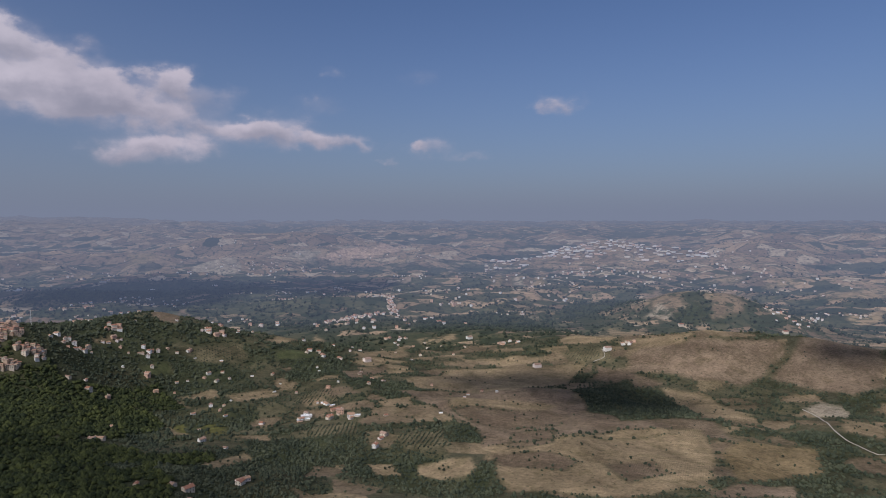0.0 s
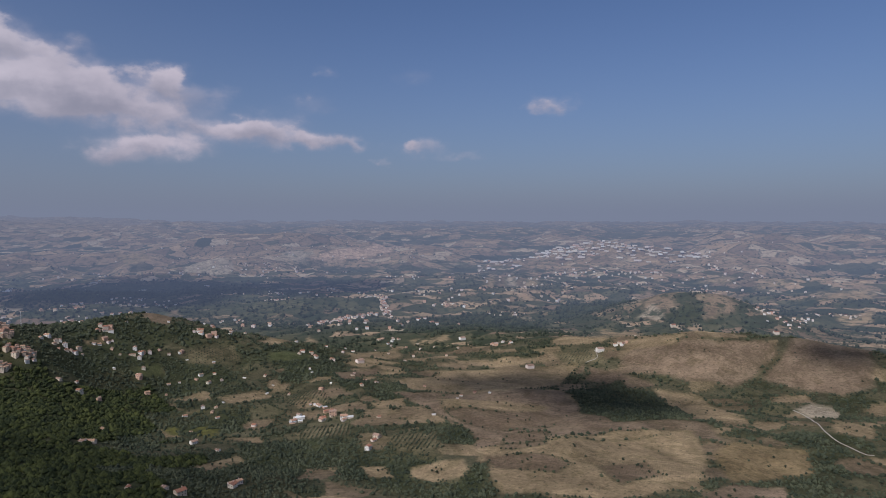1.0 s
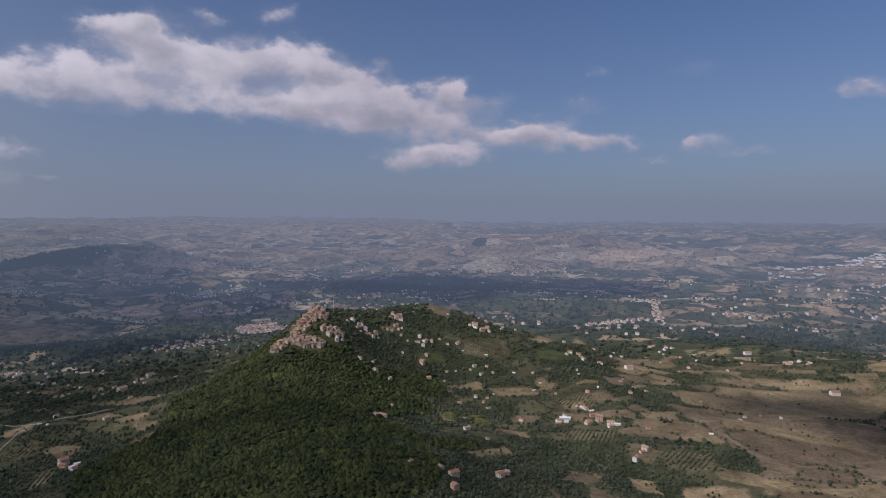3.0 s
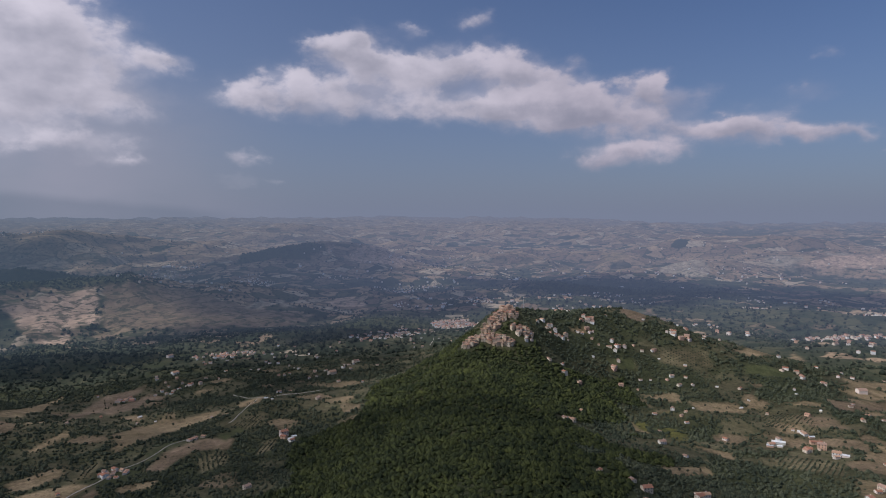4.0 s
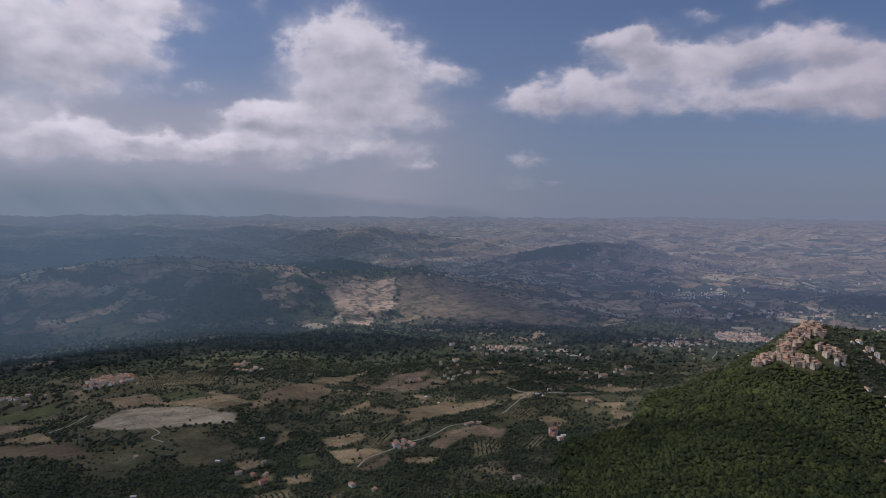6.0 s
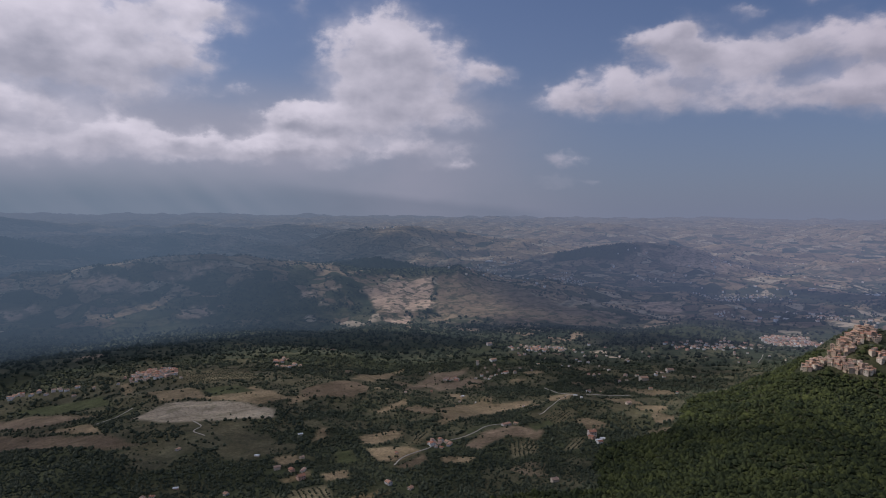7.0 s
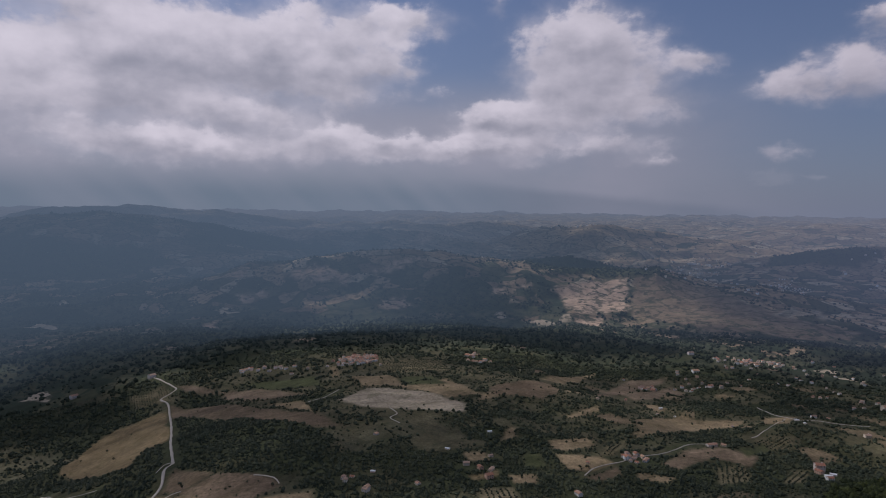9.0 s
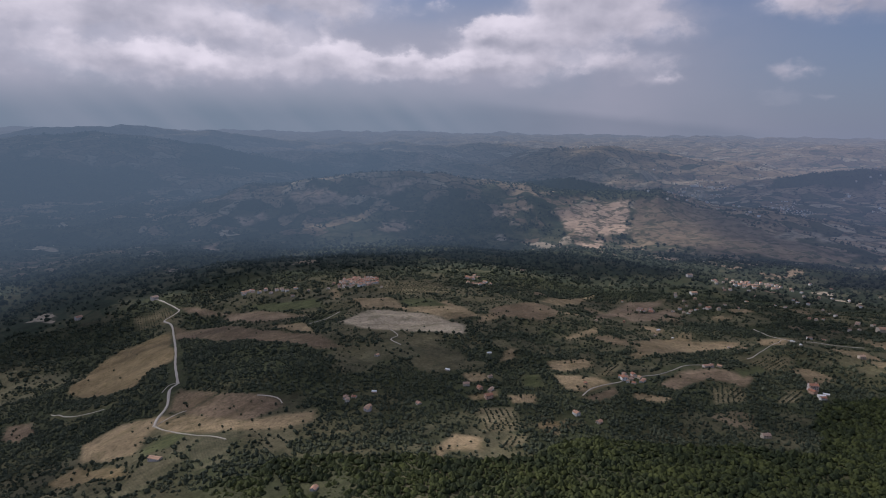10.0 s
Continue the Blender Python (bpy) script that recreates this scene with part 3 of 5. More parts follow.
# drier and greener country: azimuth, distance, half widths, how much
DRIER = [
    (-26, 1250, 330, 190, .4), (-14, 700, 220, 160, .28), (-24, 700, 200, 130, .2), (-6, 950, 190, 150, .2), (60, 2400, 500, 350, .5), (90, 860, 150, 90, .12),
    (103, 720, 80, 190, .1), (-25, 6000, 3000, 2000, .4), (30, 9000, 4000, 3000, .45), (15, 6000, 1200, 900, .35), (60, 7000, 2500, 1500, .3), (95, 2500, 300, 200, .3)]
GREENER = [
    (26, 1050, 220, 200, .30), (97, 1470, 420, 170, .6), (72, 1500, 300, 150, .45), (57, 1750, 350, 200, .4), (62, 3100, 400, 250, .3), (12, 600, 160, 100, .16), (24, 520, 100, 110, .3), (-30, 560, 120, 90, .3), (117, 1150, 220, 300, .22), (88, 2000, 800, 300, .5), (22, 3400, 1500, 450, .36), (0, 1900, 700, 350, .3),
    (80, 580, 260, 130, .3), (112, 720, 130, 160, .24), (95, 640, 120, 90, .16), (100, 4500, 1200, 900, .5), (45, 1700, 600, 350, .25), (70, 1350, 300, 200, .3), (78, 4000, 400, 500, .4)]


def cover(x, y):
    """Soil and crop colour, how much of it is a known plot or wood, how dry the rest is, and how densely trees stand, all 0 to 1."""
    r = np.hypot(x, y)
    h1, h2, edge = cells(x, y, 46.0, 11)
    west = smooth(-x / np.maximum(r, 1), 0.45, 0.75)
    green_land, dry_land = spread(x, y, GREENER), spread(x, y, DRIER)
    dry = 0.25 - 0.16 * smooth(-r, -1700, -1200) + 0.25 * fbm(x, y, 300, 41, 3) + dry_land * (1 - 0.55 * west * smooth(-r, -1700, -1200)) + 0.12 * smooth(r, 2500, 5000) - 0.4 * green_land
    wood = -0.06 + 0.5 * fbm(x, y, 210, 45, 4) + green_land - 0.55 * dry_land
    # high ground is ploughed and dry, hollows stay green
    far_dry = dry - 0.010 * (depth(x, y) - np.interp(r, FALL_R, FALL_D)) * smooth(r, 2200, 4000)
    mottle = (1 + 0.16 * fbm(x, y, 90, 93, 3))[..., None]
    tone = {
        "stubble": np.array([0.275, 0.205, 0.120]), "plough": np.array([0.165, 0.120, 0.078]), "pale": np.array([0.33, 0.275, 0.20]), "brown": np.array([0.205, 0.150, 0.100]),
        "golden": np.array([0.215, 0.158, 0.084]), "meadow": np.array([0.075, 0.083, 0.036]), "yellow": np.array([0.12, 0.115, 0.035]), "grove": np.array([0.165, 0.138, 0.080]),
        "bare": np.array([0.47, 0.335, 0.235])}
    olive = np.stack([0.078 + 0.034 * h2, 0.074 + 0.026 * h2, 0.044 + 0.014 * h2], -1)
    tan = np.stack([0.165 + 0.11 * h2, 0.122 + 0.083 * h2, 0.078 + 0.044 * h2], -1)
    is_dry = (h1 < np.clip(dry, 0, 0.95)).astype(float)
    rgb = np.where((is_dry > 0)[..., None], tan, olive)
    is_grove = (1 - is_dry) * (h1 < dry + (1 - dry) * 0.7)
    known, open_land, rim = np.zeros(x.shape), np.zeros(x.shape), np.zeros(x.shape)
    for rows, kind in ((STUBBLE, "stubble"), (PALE, "pale")):
        m = patches(x, y, rows)
        rgb = rgb * (1 - m[..., None]) + tone[kind] * m[..., None]
        open_land, known = np.maximum(open_land, m), np.maximum(known, m)
    groves = plots(x, y, ("grove",))
    for kind in ("grove", "brown", "stubble", "golden", "bare", "plough", "meadow", "yellow", "pale"):
        m = groves if kind == "grove" else plots(x, y, (kind,))
        rgb = rgb * (1 - m[..., None]) + tone[kind] * mottle * m[..., None]
        known = np.maximum(known, m)
        if kind not in ("grove", "yellow"):
            open_land = np.maximum(open_land, m)
            rim = np.maximum(rim, 4 * m * (1 - m))
    grown = plots(x, y, ("wood",))
    shape = np.maximum(patches(x, y, WOODS + WOODS_WEST + WOODS_FAR), np.maximum(patches(x, y, SPUR), grown))
    woods = np.maximum(shape * (1 - np.maximum(open_land, groves)), grown)
    forest = np.maximum(smooth(wood, 0.25, 0.5) * (1 - np.maximum(open_land, groves)), woods)
    is_dry, is_grove = np.maximum(is_dry * (1 - groves), open_land), is_grove * (1 - open_land) * (1 - groves)
    scrub = smooth(fbm(x, y, 42, 71, 4) + 0.6 * wood, -0.05, 0.40) * (1 - 0.95 * is_dry) * (1 - groves) * (1 - open_land)
    hedge = smooth(-edge, -5, -2) * smooth(fbm(x, y, 200, 77, 2), -0.5, 0.2) * (1 - 0.93 * open_land)
    hedge = np.maximum(hedge, 0.8 * rim * smooth(fbm(x, y, 120, 79, 2), -0.3, 0.3))
    green = np.clip(forest + 0.7 * scrub + 0.5 * hedge, 0, 1)[..., None]
    rgb = rgb * (1 - green) + np.array([0.048, 0.054, 0.026]) * green
    weeds = (0.5 * smooth(fbm(x, y, 46, 95, 4), -0.1, 0.7) * (1 - 0.75 * open_land))[..., None]
    rgb = rgb * (1 - weeds) + np.array([0.098, 0.086, 0.046]) * weeds
    rgb *= (1 + 0.22 * fbm(x, y, 20, 91, 3))[..., None]
    lattice = (np.abs((0.8 * x + 0.6 * y) / 6 % 1 - 0.5) < 0.24) & (np.abs((0.8 * y - 0.6 * x) / 6 % 1 - 0.5) < 0.24)
    rows = np.where(r < 1300, 0.8 * lattice, 0.2)
    alone = 0.002 + 0.005 * (fbm(x, y, 70, 83, 2) > 0.35)
    trees = np.clip(forest + 0.7 * hedge + 0.62 * scrub + rows * is_grove * (1 - forest) + alone, 0, 1) * (1 - 0.97 * groves) * (1 - (0.86 - 0.8 * np.clip(hedge, 0, 1)) * open_land * (1 - woods))
    known = np.clip(np.maximum(known, np.maximum(woods, 0.8 * forest * (r > 2000))), 0, 1)
    return np.clip(rgb, 0.01, 0.7), known, np.clip(far_dry, 0.03, 0.95), trees


# ---------------------------------------------------------------- materials
FAR_R = 1300.0                          # true distance at which the backdrop begins
BACK_R = float(packed(np.array(FAR_R)))  # the same as built


def material(name):
    m = bpy.data.materials.new(name)
    m.use_nodes = True
    g = Net(m.node_tree)
    return m, g, m.node_tree.nodes["Principled BSDF"]


# air colours that far surfaces emit to stand in for haze
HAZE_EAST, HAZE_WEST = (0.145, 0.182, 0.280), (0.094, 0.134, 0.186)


def haze_glow(g, shader):
    """Paints air haze on the far backdrop as emission that grows with distance."""
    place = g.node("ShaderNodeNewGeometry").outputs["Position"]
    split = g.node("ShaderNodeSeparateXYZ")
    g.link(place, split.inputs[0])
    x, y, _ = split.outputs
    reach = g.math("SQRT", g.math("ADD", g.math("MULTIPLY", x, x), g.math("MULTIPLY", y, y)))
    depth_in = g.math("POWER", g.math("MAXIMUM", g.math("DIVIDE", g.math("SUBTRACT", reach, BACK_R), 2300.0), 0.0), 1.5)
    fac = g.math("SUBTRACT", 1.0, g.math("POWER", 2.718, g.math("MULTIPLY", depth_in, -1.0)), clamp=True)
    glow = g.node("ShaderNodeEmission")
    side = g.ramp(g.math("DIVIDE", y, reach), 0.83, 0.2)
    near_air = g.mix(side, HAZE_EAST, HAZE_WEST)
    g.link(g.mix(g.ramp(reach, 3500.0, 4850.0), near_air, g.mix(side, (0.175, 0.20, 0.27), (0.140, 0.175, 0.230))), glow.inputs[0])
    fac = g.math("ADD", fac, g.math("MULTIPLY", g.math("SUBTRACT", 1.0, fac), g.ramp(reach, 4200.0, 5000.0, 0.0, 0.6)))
    # painted rain haze: more glow towards the mountain
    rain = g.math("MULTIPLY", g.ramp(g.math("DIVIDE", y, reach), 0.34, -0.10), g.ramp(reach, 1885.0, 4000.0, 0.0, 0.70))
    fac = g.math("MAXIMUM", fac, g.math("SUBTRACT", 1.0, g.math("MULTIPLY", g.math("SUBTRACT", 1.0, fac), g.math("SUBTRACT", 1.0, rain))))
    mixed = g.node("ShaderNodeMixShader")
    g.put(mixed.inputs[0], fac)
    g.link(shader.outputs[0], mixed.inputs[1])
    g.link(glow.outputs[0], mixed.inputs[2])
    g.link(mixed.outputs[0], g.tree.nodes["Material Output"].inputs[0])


def land_material(name):
    m, g, b = material(name)
    soil = g.node("ShaderNodeAttribute", attribute_name="cover").outputs["Color"]
    place = g.node("ShaderNodeTexCoord").outputs["Object"]
    fine = g.noise(place, 0.15, 6.0, 0.78)
    broad = g.noise(place, 0.013, 4.0)
    shade = g.math("ADD", g.math("MULTIPLY", g.ramp(fine, 0.3, 0.7, smooth=False), 0.5), g.math("MULTIPLY", broad, 0.55))
    # plough and crop rows, turned from plot to plot
    plots = g.node("ShaderNodeTexVoronoi")
    g.link(place, plots.inputs["Vector"])
    plots.inputs["Scale"].default_value = 0.011
    tint = g.node("ShaderNodeSeparateColor")
    g.link(plots.outputs["Color"], tint.inputs[0])
    turned = g.node("ShaderNodeVectorRotate", rotation_type="Z_AXIS")
    g.link(place, turned.inputs["Vector"])
    g.link(g.math("MULTIPLY", tint.outputs[0], 3.14), turned.inputs["Angle"])
    rows = g.node("ShaderNodeTexWave")
    g.link(turned.outputs[0], rows.inputs["Vector"])
    rows.inputs["Scale"].default_value, rows.inputs["Distortion"].default_value, rows.inputs["Detail"].default_value = 0.11, 4.0, 3.0
    rows.inputs["Detail Scale"].default_value = 0.6
    shade = g.math("ADD", shade, g.math("MULTIPLY", g.math("SUBTRACT", rows.outputs["Fac"], 0.5), 0.09))
    shade = g.math("ADD", shade, g.math("MULTIPLY", tint.outputs[1], 0.16))
    tone = g.mix(1.0, soil, g.xyz(shade, shade, shade), "MULTIPLY")
    tone = g.mix(1.0, tone, (1.5, 1.5, 1.5), "MULTIPLY")
    long = g.node("ShaderNodeVectorMath", operation="MULTIPLY")
    g.link(turned.outputs[0], long.inputs[0])
    long.inputs[1].default_value = (0.35, 1.0, 1.0)
    weedy = g.ramp(g.noise(long.outputs[0], 0.045, 6.0, 0.68), 0.48, 0.62)
    tone = g.mix(g.math("MULTIPLY", weedy, 0.5), tone, g.mix(1.0, tone, (0.52, 0.56, 0.46), "MULTIPLY"))
    worn = g.ramp(g.noise(place, 0.03, 5.0, 0.7), 0.56, 0.66)
    tone = g.mix(g.math("MULTIPLY", worn, 0.35), tone, g.mix(1.0, tone, (1.35, 1.3, 1.25), "MULTIPLY"))
    tufts = g.ramp(g.noise(place, 0.20, 5.0, 0.7), 0.57, 0.63)
    tone = g.mix(g.math("MULTIPLY", tufts, 0.6), tone, (0.042, 0.048, 0.024))
    stones = g.ramp(g.noise(place, 0.27, 4.0, 0.7), 0.66, 0.72)
    tone = g.mix(g.math("MULTIPLY", stones, 0.35), tone, (0.34, 0.29, 0.22))
    g.link(tone, b.inputs["Base Color"])
    b.inputs["Roughness"].default_value = 0.95
    b.inputs["Specular IOR Level"].default_value = 0.1
    bump = g.node("ShaderNodeBump")
    bump.inputs["Strength"].default_value, bump.inputs["Distance"].default_value = 0.6, 2.0
    g.link(fine, bump.inputs["Height"])
    g.link(bump.outputs[0], b.inputs["Normal"])
    return m


def far_land_material(name):
    """Far country: a mosaic of dry and green fields with hedges, laid out on the true plan, under the known plots and woods."""
    m, g, b = material(name)
    known = g.node("ShaderNodeAttribute", attribute_name="cover")
    plan = g.node("ShaderNodeAttribute", attribute_name="plan").outputs["Vector"]
    split = g.node("ShaderNodeSeparateXYZ")
    g.link(plan, split.inputs[0])
    px, py, dry = split.outputs
    flat = g.xyz(px, py, 0.0)
    reach = g.math("SQRT", g.math("ADD", g.math("MULTIPLY", px, px), g.math("MULTIPLY", py, py)))
    bent = g.node("ShaderNodeVectorMath", operation="MULTIPLY_ADD")
    wander = g.node("ShaderNodeTexNoise")
    g.link(flat, wander.inputs["Vector"])
    wander.inputs["Scale"].default_value, wander.inputs["Detail"].default_value = 0.006, 3.0
    g.link(wander.outputs["Color"], bent.inputs[0])
    bent.inputs[1].default_value = (120.0, 120.0, 0.0)
    g.link(flat, bent.inputs[2])
    tones = []
    for size, hedge_wide in ((48.0, 4.0), (82.0, 7.0), (170.0, 13.0)):
        cell = g.node("ShaderNodeTexVoronoi", voronoi_dimensions="2D")
        rim = g.node("ShaderNodeTexVoronoi", voronoi_dimensions="2D", feature="DISTANCE_TO_EDGE")
        for n in (cell, rim):
            g.link(bent.outputs[0], n.inputs["Vector"])
            n.inputs["Scale"].default_value = 1.0 / size
        pick = g.node("ShaderNodeSeparateColor")
        g.link(cell.outputs["Color"], pick.inputs[0])
        p, q, w = pick.outputs
        field = g.mix(q, (0.15, 0.108, 0.074), (0.37, 0.268, 0.168))
        field = g.mix(g.ramp(w, 0.86, 0.90), field, (0.42, 0.34, 0.24))
        green = g.mix(w, (0.030, 0.040, 0.024), (0.105, 0.100, 0.056))
        tone = g.mix(g.math("LESS_THAN", p, dry), green, field)
        line = g.ramp(g.math("MULTIPLY", rim.outputs["Distance"], size), hedge_wide * 0.5, hedge_wide * 1.3, 0.85, 0.0)
        line = g.math("MULTIPLY", line, g.ramp(g.noise(flat, 0.02, 2.0), 0.40, 0.55))
        tones.append((tone, line))
    near_mix, far_mix = g.ramp(reach, 1700.0, 2300.0), g.ramp(reach, 4200.0, 6500.0)
    tone = g.mix(far_mix, g.mix(near_mix, tones[0][0], tones[1][0]), tones[2][0])
    line = g.mix(far_mix, g.mix(near_mix, tones[0][1], tones[1][1]), tones[2][1])
    tone = g.mix(known.outputs["Alpha"], tone, known.outputs["Color"])
    tone = g.mix(g.math("MULTIPLY", line, g.math("SUBTRACT", 1.0, g.math("MULTIPLY", known.outputs["Alpha"], 0.35))), tone, (0.042, 0.052, 0.030))
    # copses, scrub and bare spots
    clumps = g.math("MULTIPLY", g.ramp(g.noise(flat, 0.021, 6.0, 0.72), 0.50, 0.58), g.ramp(dry, 0.9, 0.2, 0.45, 0.9))
    tone = g.mix(clumps, tone, (0.044, 0.054, 0.032))
    shade = g.ramp(g.noise(flat, 0.05, 5.0, 0.7), 0.3, 0.7, 0.78, 1.22, smooth=False)
    tone = g.mix(1.0, tone, g.xyz(shade, shade, shade), "MULTIPLY")
    g.link(tone, b.inputs["Base Color"])
    b.inputs["Roughness"].default_value = 0.95
    b.inputs["Specular IOR Level"].default_value = 0.1
    # painted haze over the field colours
    haze_glow(g, b)
    return m


def leaf_material(name, dark, light, far=False):
    m, g, b = material(name)
    per = g.node("ShaderNodeNewGeometry").outputs["Random Per Island"]
    place = g.node("ShaderNodeTexCoord").outputs["Object"]
    speck = g.noise(place, 0.9, 3.0, 0.7)
    stand = g.noise(place, 0.022, 3.0)
    fac = g.math("ADD", g.math("MULTIPLY", per, 0.6), g.math("MULTIPLY", g.math("SUBTRACT", speck, 0.5), 1.0))
    fac = g.math("ADD", fac, g.math("MULTIPLY", g.math("SUBTRACT", stand, 0.5), 1.6), clamp=True)
    g.link(g.mix(fac, dark, light), b.inputs["Base Color"])
    b.inputs["Roughness"].default_value = 0.85
    b.inputs["Specular IOR Level"].default_value = 0.15
    bump = g.node("ShaderNodeBump")
    bump.inputs["Strength"].default_value, bump.inputs["Distance"].default_value = 0.7, 1.2
    g.link(speck, bump.inputs["Height"])
    g.link(bump.outputs[0], b.inputs["Normal"])
    # far leaves emit the painted haze too
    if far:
        haze_glow(g, b)
    return m


MAT_LAND = land_material("dry_farmland")
MAT_LAND_FAR = far_land_material("distant_country_haze_glow")
MAT_WOOD = leaf_material("oak_leaves", (0.019, 0.027, 0.011), (0.080, 0.090, 0.025))
MAT_SCRUB = leaf_material("olive_and_hedge_leaves", (0.032, 0.042, 0.027), (0.105, 0.114, 0.068))
MAT_SCRUB_FAR = leaf_material("distant_leaves_haze_glow", (0.024, 0.033, 0.021), (0.080, 0.092, 0.056), far=True)


# ---------------------------------------------------------------- ground sheet and backdrop
def mesh_object(name, verts, faces, mat, smooth_faces=True):
    me = bpy.data.meshes.new(name)
    verts = np.asarray(verts, np.float32)
    faces = np.asarray(faces, np.int32)
    n = faces.shape[1]
    me.vertices.add(len(verts))
    me.vertices.foreach_set("co", verts.ravel())
    me.loops.add(faces.size)
    me.loops.foreach_set("vertex_index", faces.ravel())
    me.polygons.add(len(faces))
    me.polygons.foreach_set("loop_start", np.arange(0, faces.size, n, dtype=np.int32))
    me.polygons.foreach_set("use_smooth", np.full(len(faces), smooth_faces))
    me.update(calc_edges=True)
    me.materials.append(mat)
    return new(name, me)


def sheet(name, radii, mat):
    azs = np.concatenate([np.arange(-42, 126, 0.1), np.arange(128, 316, 2.0)])
    a, r = np.meshgrid(azs, radii)
    x, y = polar(a, r)
    px, py, pz, _ = land(x, y)
    rows, cols = a.shape
    i, j = np.meshgrid(np.arange(rows - 1), np.arange(cols), indexing="ij")
    k = (j + 1) % cols
    faces = np.stack([i * cols + j, (i + 1) * cols + j, (i + 1) * cols + k, i * cols + k], -1).reshape(-1, 4)
    ob = mesh_object(name, np.stack([px, py, pz], -1).reshape(-1, 3), faces, mat)
    rgb, known, dry, _ = cover(x, y)
    att = ob.data.attributes.new("cover", "FLOAT_COLOR", "POINT")
    att.data.foreach_set("color", np.concatenate([rgb.reshape(-1, 3), known.reshape(-1, 1)], 1).astype(np.float32).ravel())
    att = ob.data.attributes.new("plan", "FLOAT_VECTOR", "POINT")
    att.data.foreach_set("vector", np.stack([x, y, dry], -1).astype(np.float32).ravel())
    return ob


dips = np.concatenate([np.array([89.8, 88, 85]), np.linspace(80, 26, 12), np.arange(25.7, 4.0, -0.085), np.arange(4.0, 0.64, -0.055)])
base_r = np.geomspace(0.5, 38000, 6000)
base_dip = np.degrees(np.arctan2(np.interp(base_r, FALL_R, FALL_D), base_r))
radii = np.interp(-dips, -base_dip, base_r)
ground = tagged(sheet("ground", np.append(radii[radii < FAR_R], FAR_R), MAT_LAND), "dry late-summer farmland with fields, groves and scrub", "ground", kind="structure")
backdrop = tagged(sheet("backdrop", np.insert(radii[radii > FAR_R], 0, FAR_R), MAT_LAND_FAR), "far hills and valley fields with painted haze glow", "hills", kind="structure")


# ---------------------------------------------------------------- buildings: materials
def wall_material(name, tones, far=False):
    m, g, b = material(name)
    pick = g.node("ShaderNodeNewGeometry").outputs["Random Per Island"] if far else g.node("ShaderNodeObjectInfo").outputs["Random"]
    ramp = g.node("ShaderNodeValToRGB")
    ramp.color_ramp.interpolation = "CONSTANT"
    for n, tone in enumerate(tones):
        e = ramp.color_ramp.elements[n] if n < 2 else ramp.color_ramp.elements.new(n / len(tones))
        e.position, e.color = n / len(tones), (*tone, 1)
    g.link(pick, ramp.inputs[0])
    place = g.node("ShaderNodeTexCoord").outputs["Object"]
    grime = g.noise(place, 0.35, 5.0, 0.65)
    grain = g.noise(place, 3.0, 3.0)
    worn = g.mix(g.ramp(grime, 0.4, 0.8, 0.0, 0.35), ramp.outputs[0], (0.30, 0.27, 0.23))
    g.link(worn, b.inputs["Base Color"])
    b.inputs["Roughness"].default_value = 0.9
    bump = g.node("ShaderNodeBump")
    bump.inputs["Strength"].default_value, bump.inputs["Distance"].default_value = 0.3, 0.05
    g.link(grain, bump.inputs["Height"])
    g.link(bump.outputs[0], b.inputs["Normal"])
    # far walls and roofs emit painted haze
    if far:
        haze_glow(g, b)
    return m


PLASTER = [(0.72, 0.69, 0.63), (0.62, 0.52, 0.40), (0.78, 0.76, 0.72), (0.62, 0.40, 0.28), (0.70, 0.62, 0.50), (0.74, 0.64, 0.57)]
STONE = [(0.44, 0.34, 0.23), (0.54, 0.44, 0.31), (0.34, 0.27, 0.20), (0.60, 0.50, 0.38), (0.46, 0.33, 0.23), (0.28, 0.23, 0.18)]
TILES = [(0.30, 0.13, 0.075), (0.36, 0.20, 0.13), (0.27, 0.17, 0.12), (0.40, 0.24, 0.15), (0.33, 0.22, 0.16)]
MAT_PLASTER = wall_material("painted_plaster", PLASTER)
MAT_STONE = wall_material("old_limestone", STONE)
MAT_TILE = wall_material("clay_roof_tiles", TILES)
MAT_PLASTER_FAR = wall_material("painted_plaster_haze_glow", PLASTER, far=True)
MAT_TILE_FAR = wall_material("clay_roof_tiles_haze_glow", TILES, far=True)
MAT_SHEET = wall_material("pale_sheet_roof", [(0.62, 0.62, 0.62), (0.52, 0.53, 0.54), (0.70, 0.70, 0.69)])
MAT_SHEET_FAR = wall_material("pale_sheet_roof_haze_glow", [(0.62, 0.62, 0.62), (0.50, 0.50, 0.50), (0.72, 0.72, 0.70)], far=True)
MAT_SHUTTER = wall_material("dark_glass_and_shutters", [(0.05, 0.055, 0.06), (0.07, 0.05, 0.035), (0.05, 0.06, 0.045)])
MAT_STEEL = wall_material("galvanised_steel", [(0.45, 0.45, 0.45), (0.5, 0.5, 0.5)])
MAT_GRAVEL = wall_material("white_gravel", [(0.36, 0.32, 0.27), (0.33, 0.30, 0.25)])


# ---------------------------------------------------------------- buildings: forms
def part(name, bm, mat, parent, label=""):
    me = bpy.data.meshes.new(name)
    bm.to_mesh(me)
    bm.free()
    me.materials.append(mat)
    ob = new(name, me)
    ob.parent = parent
    return tagged(ob, label)


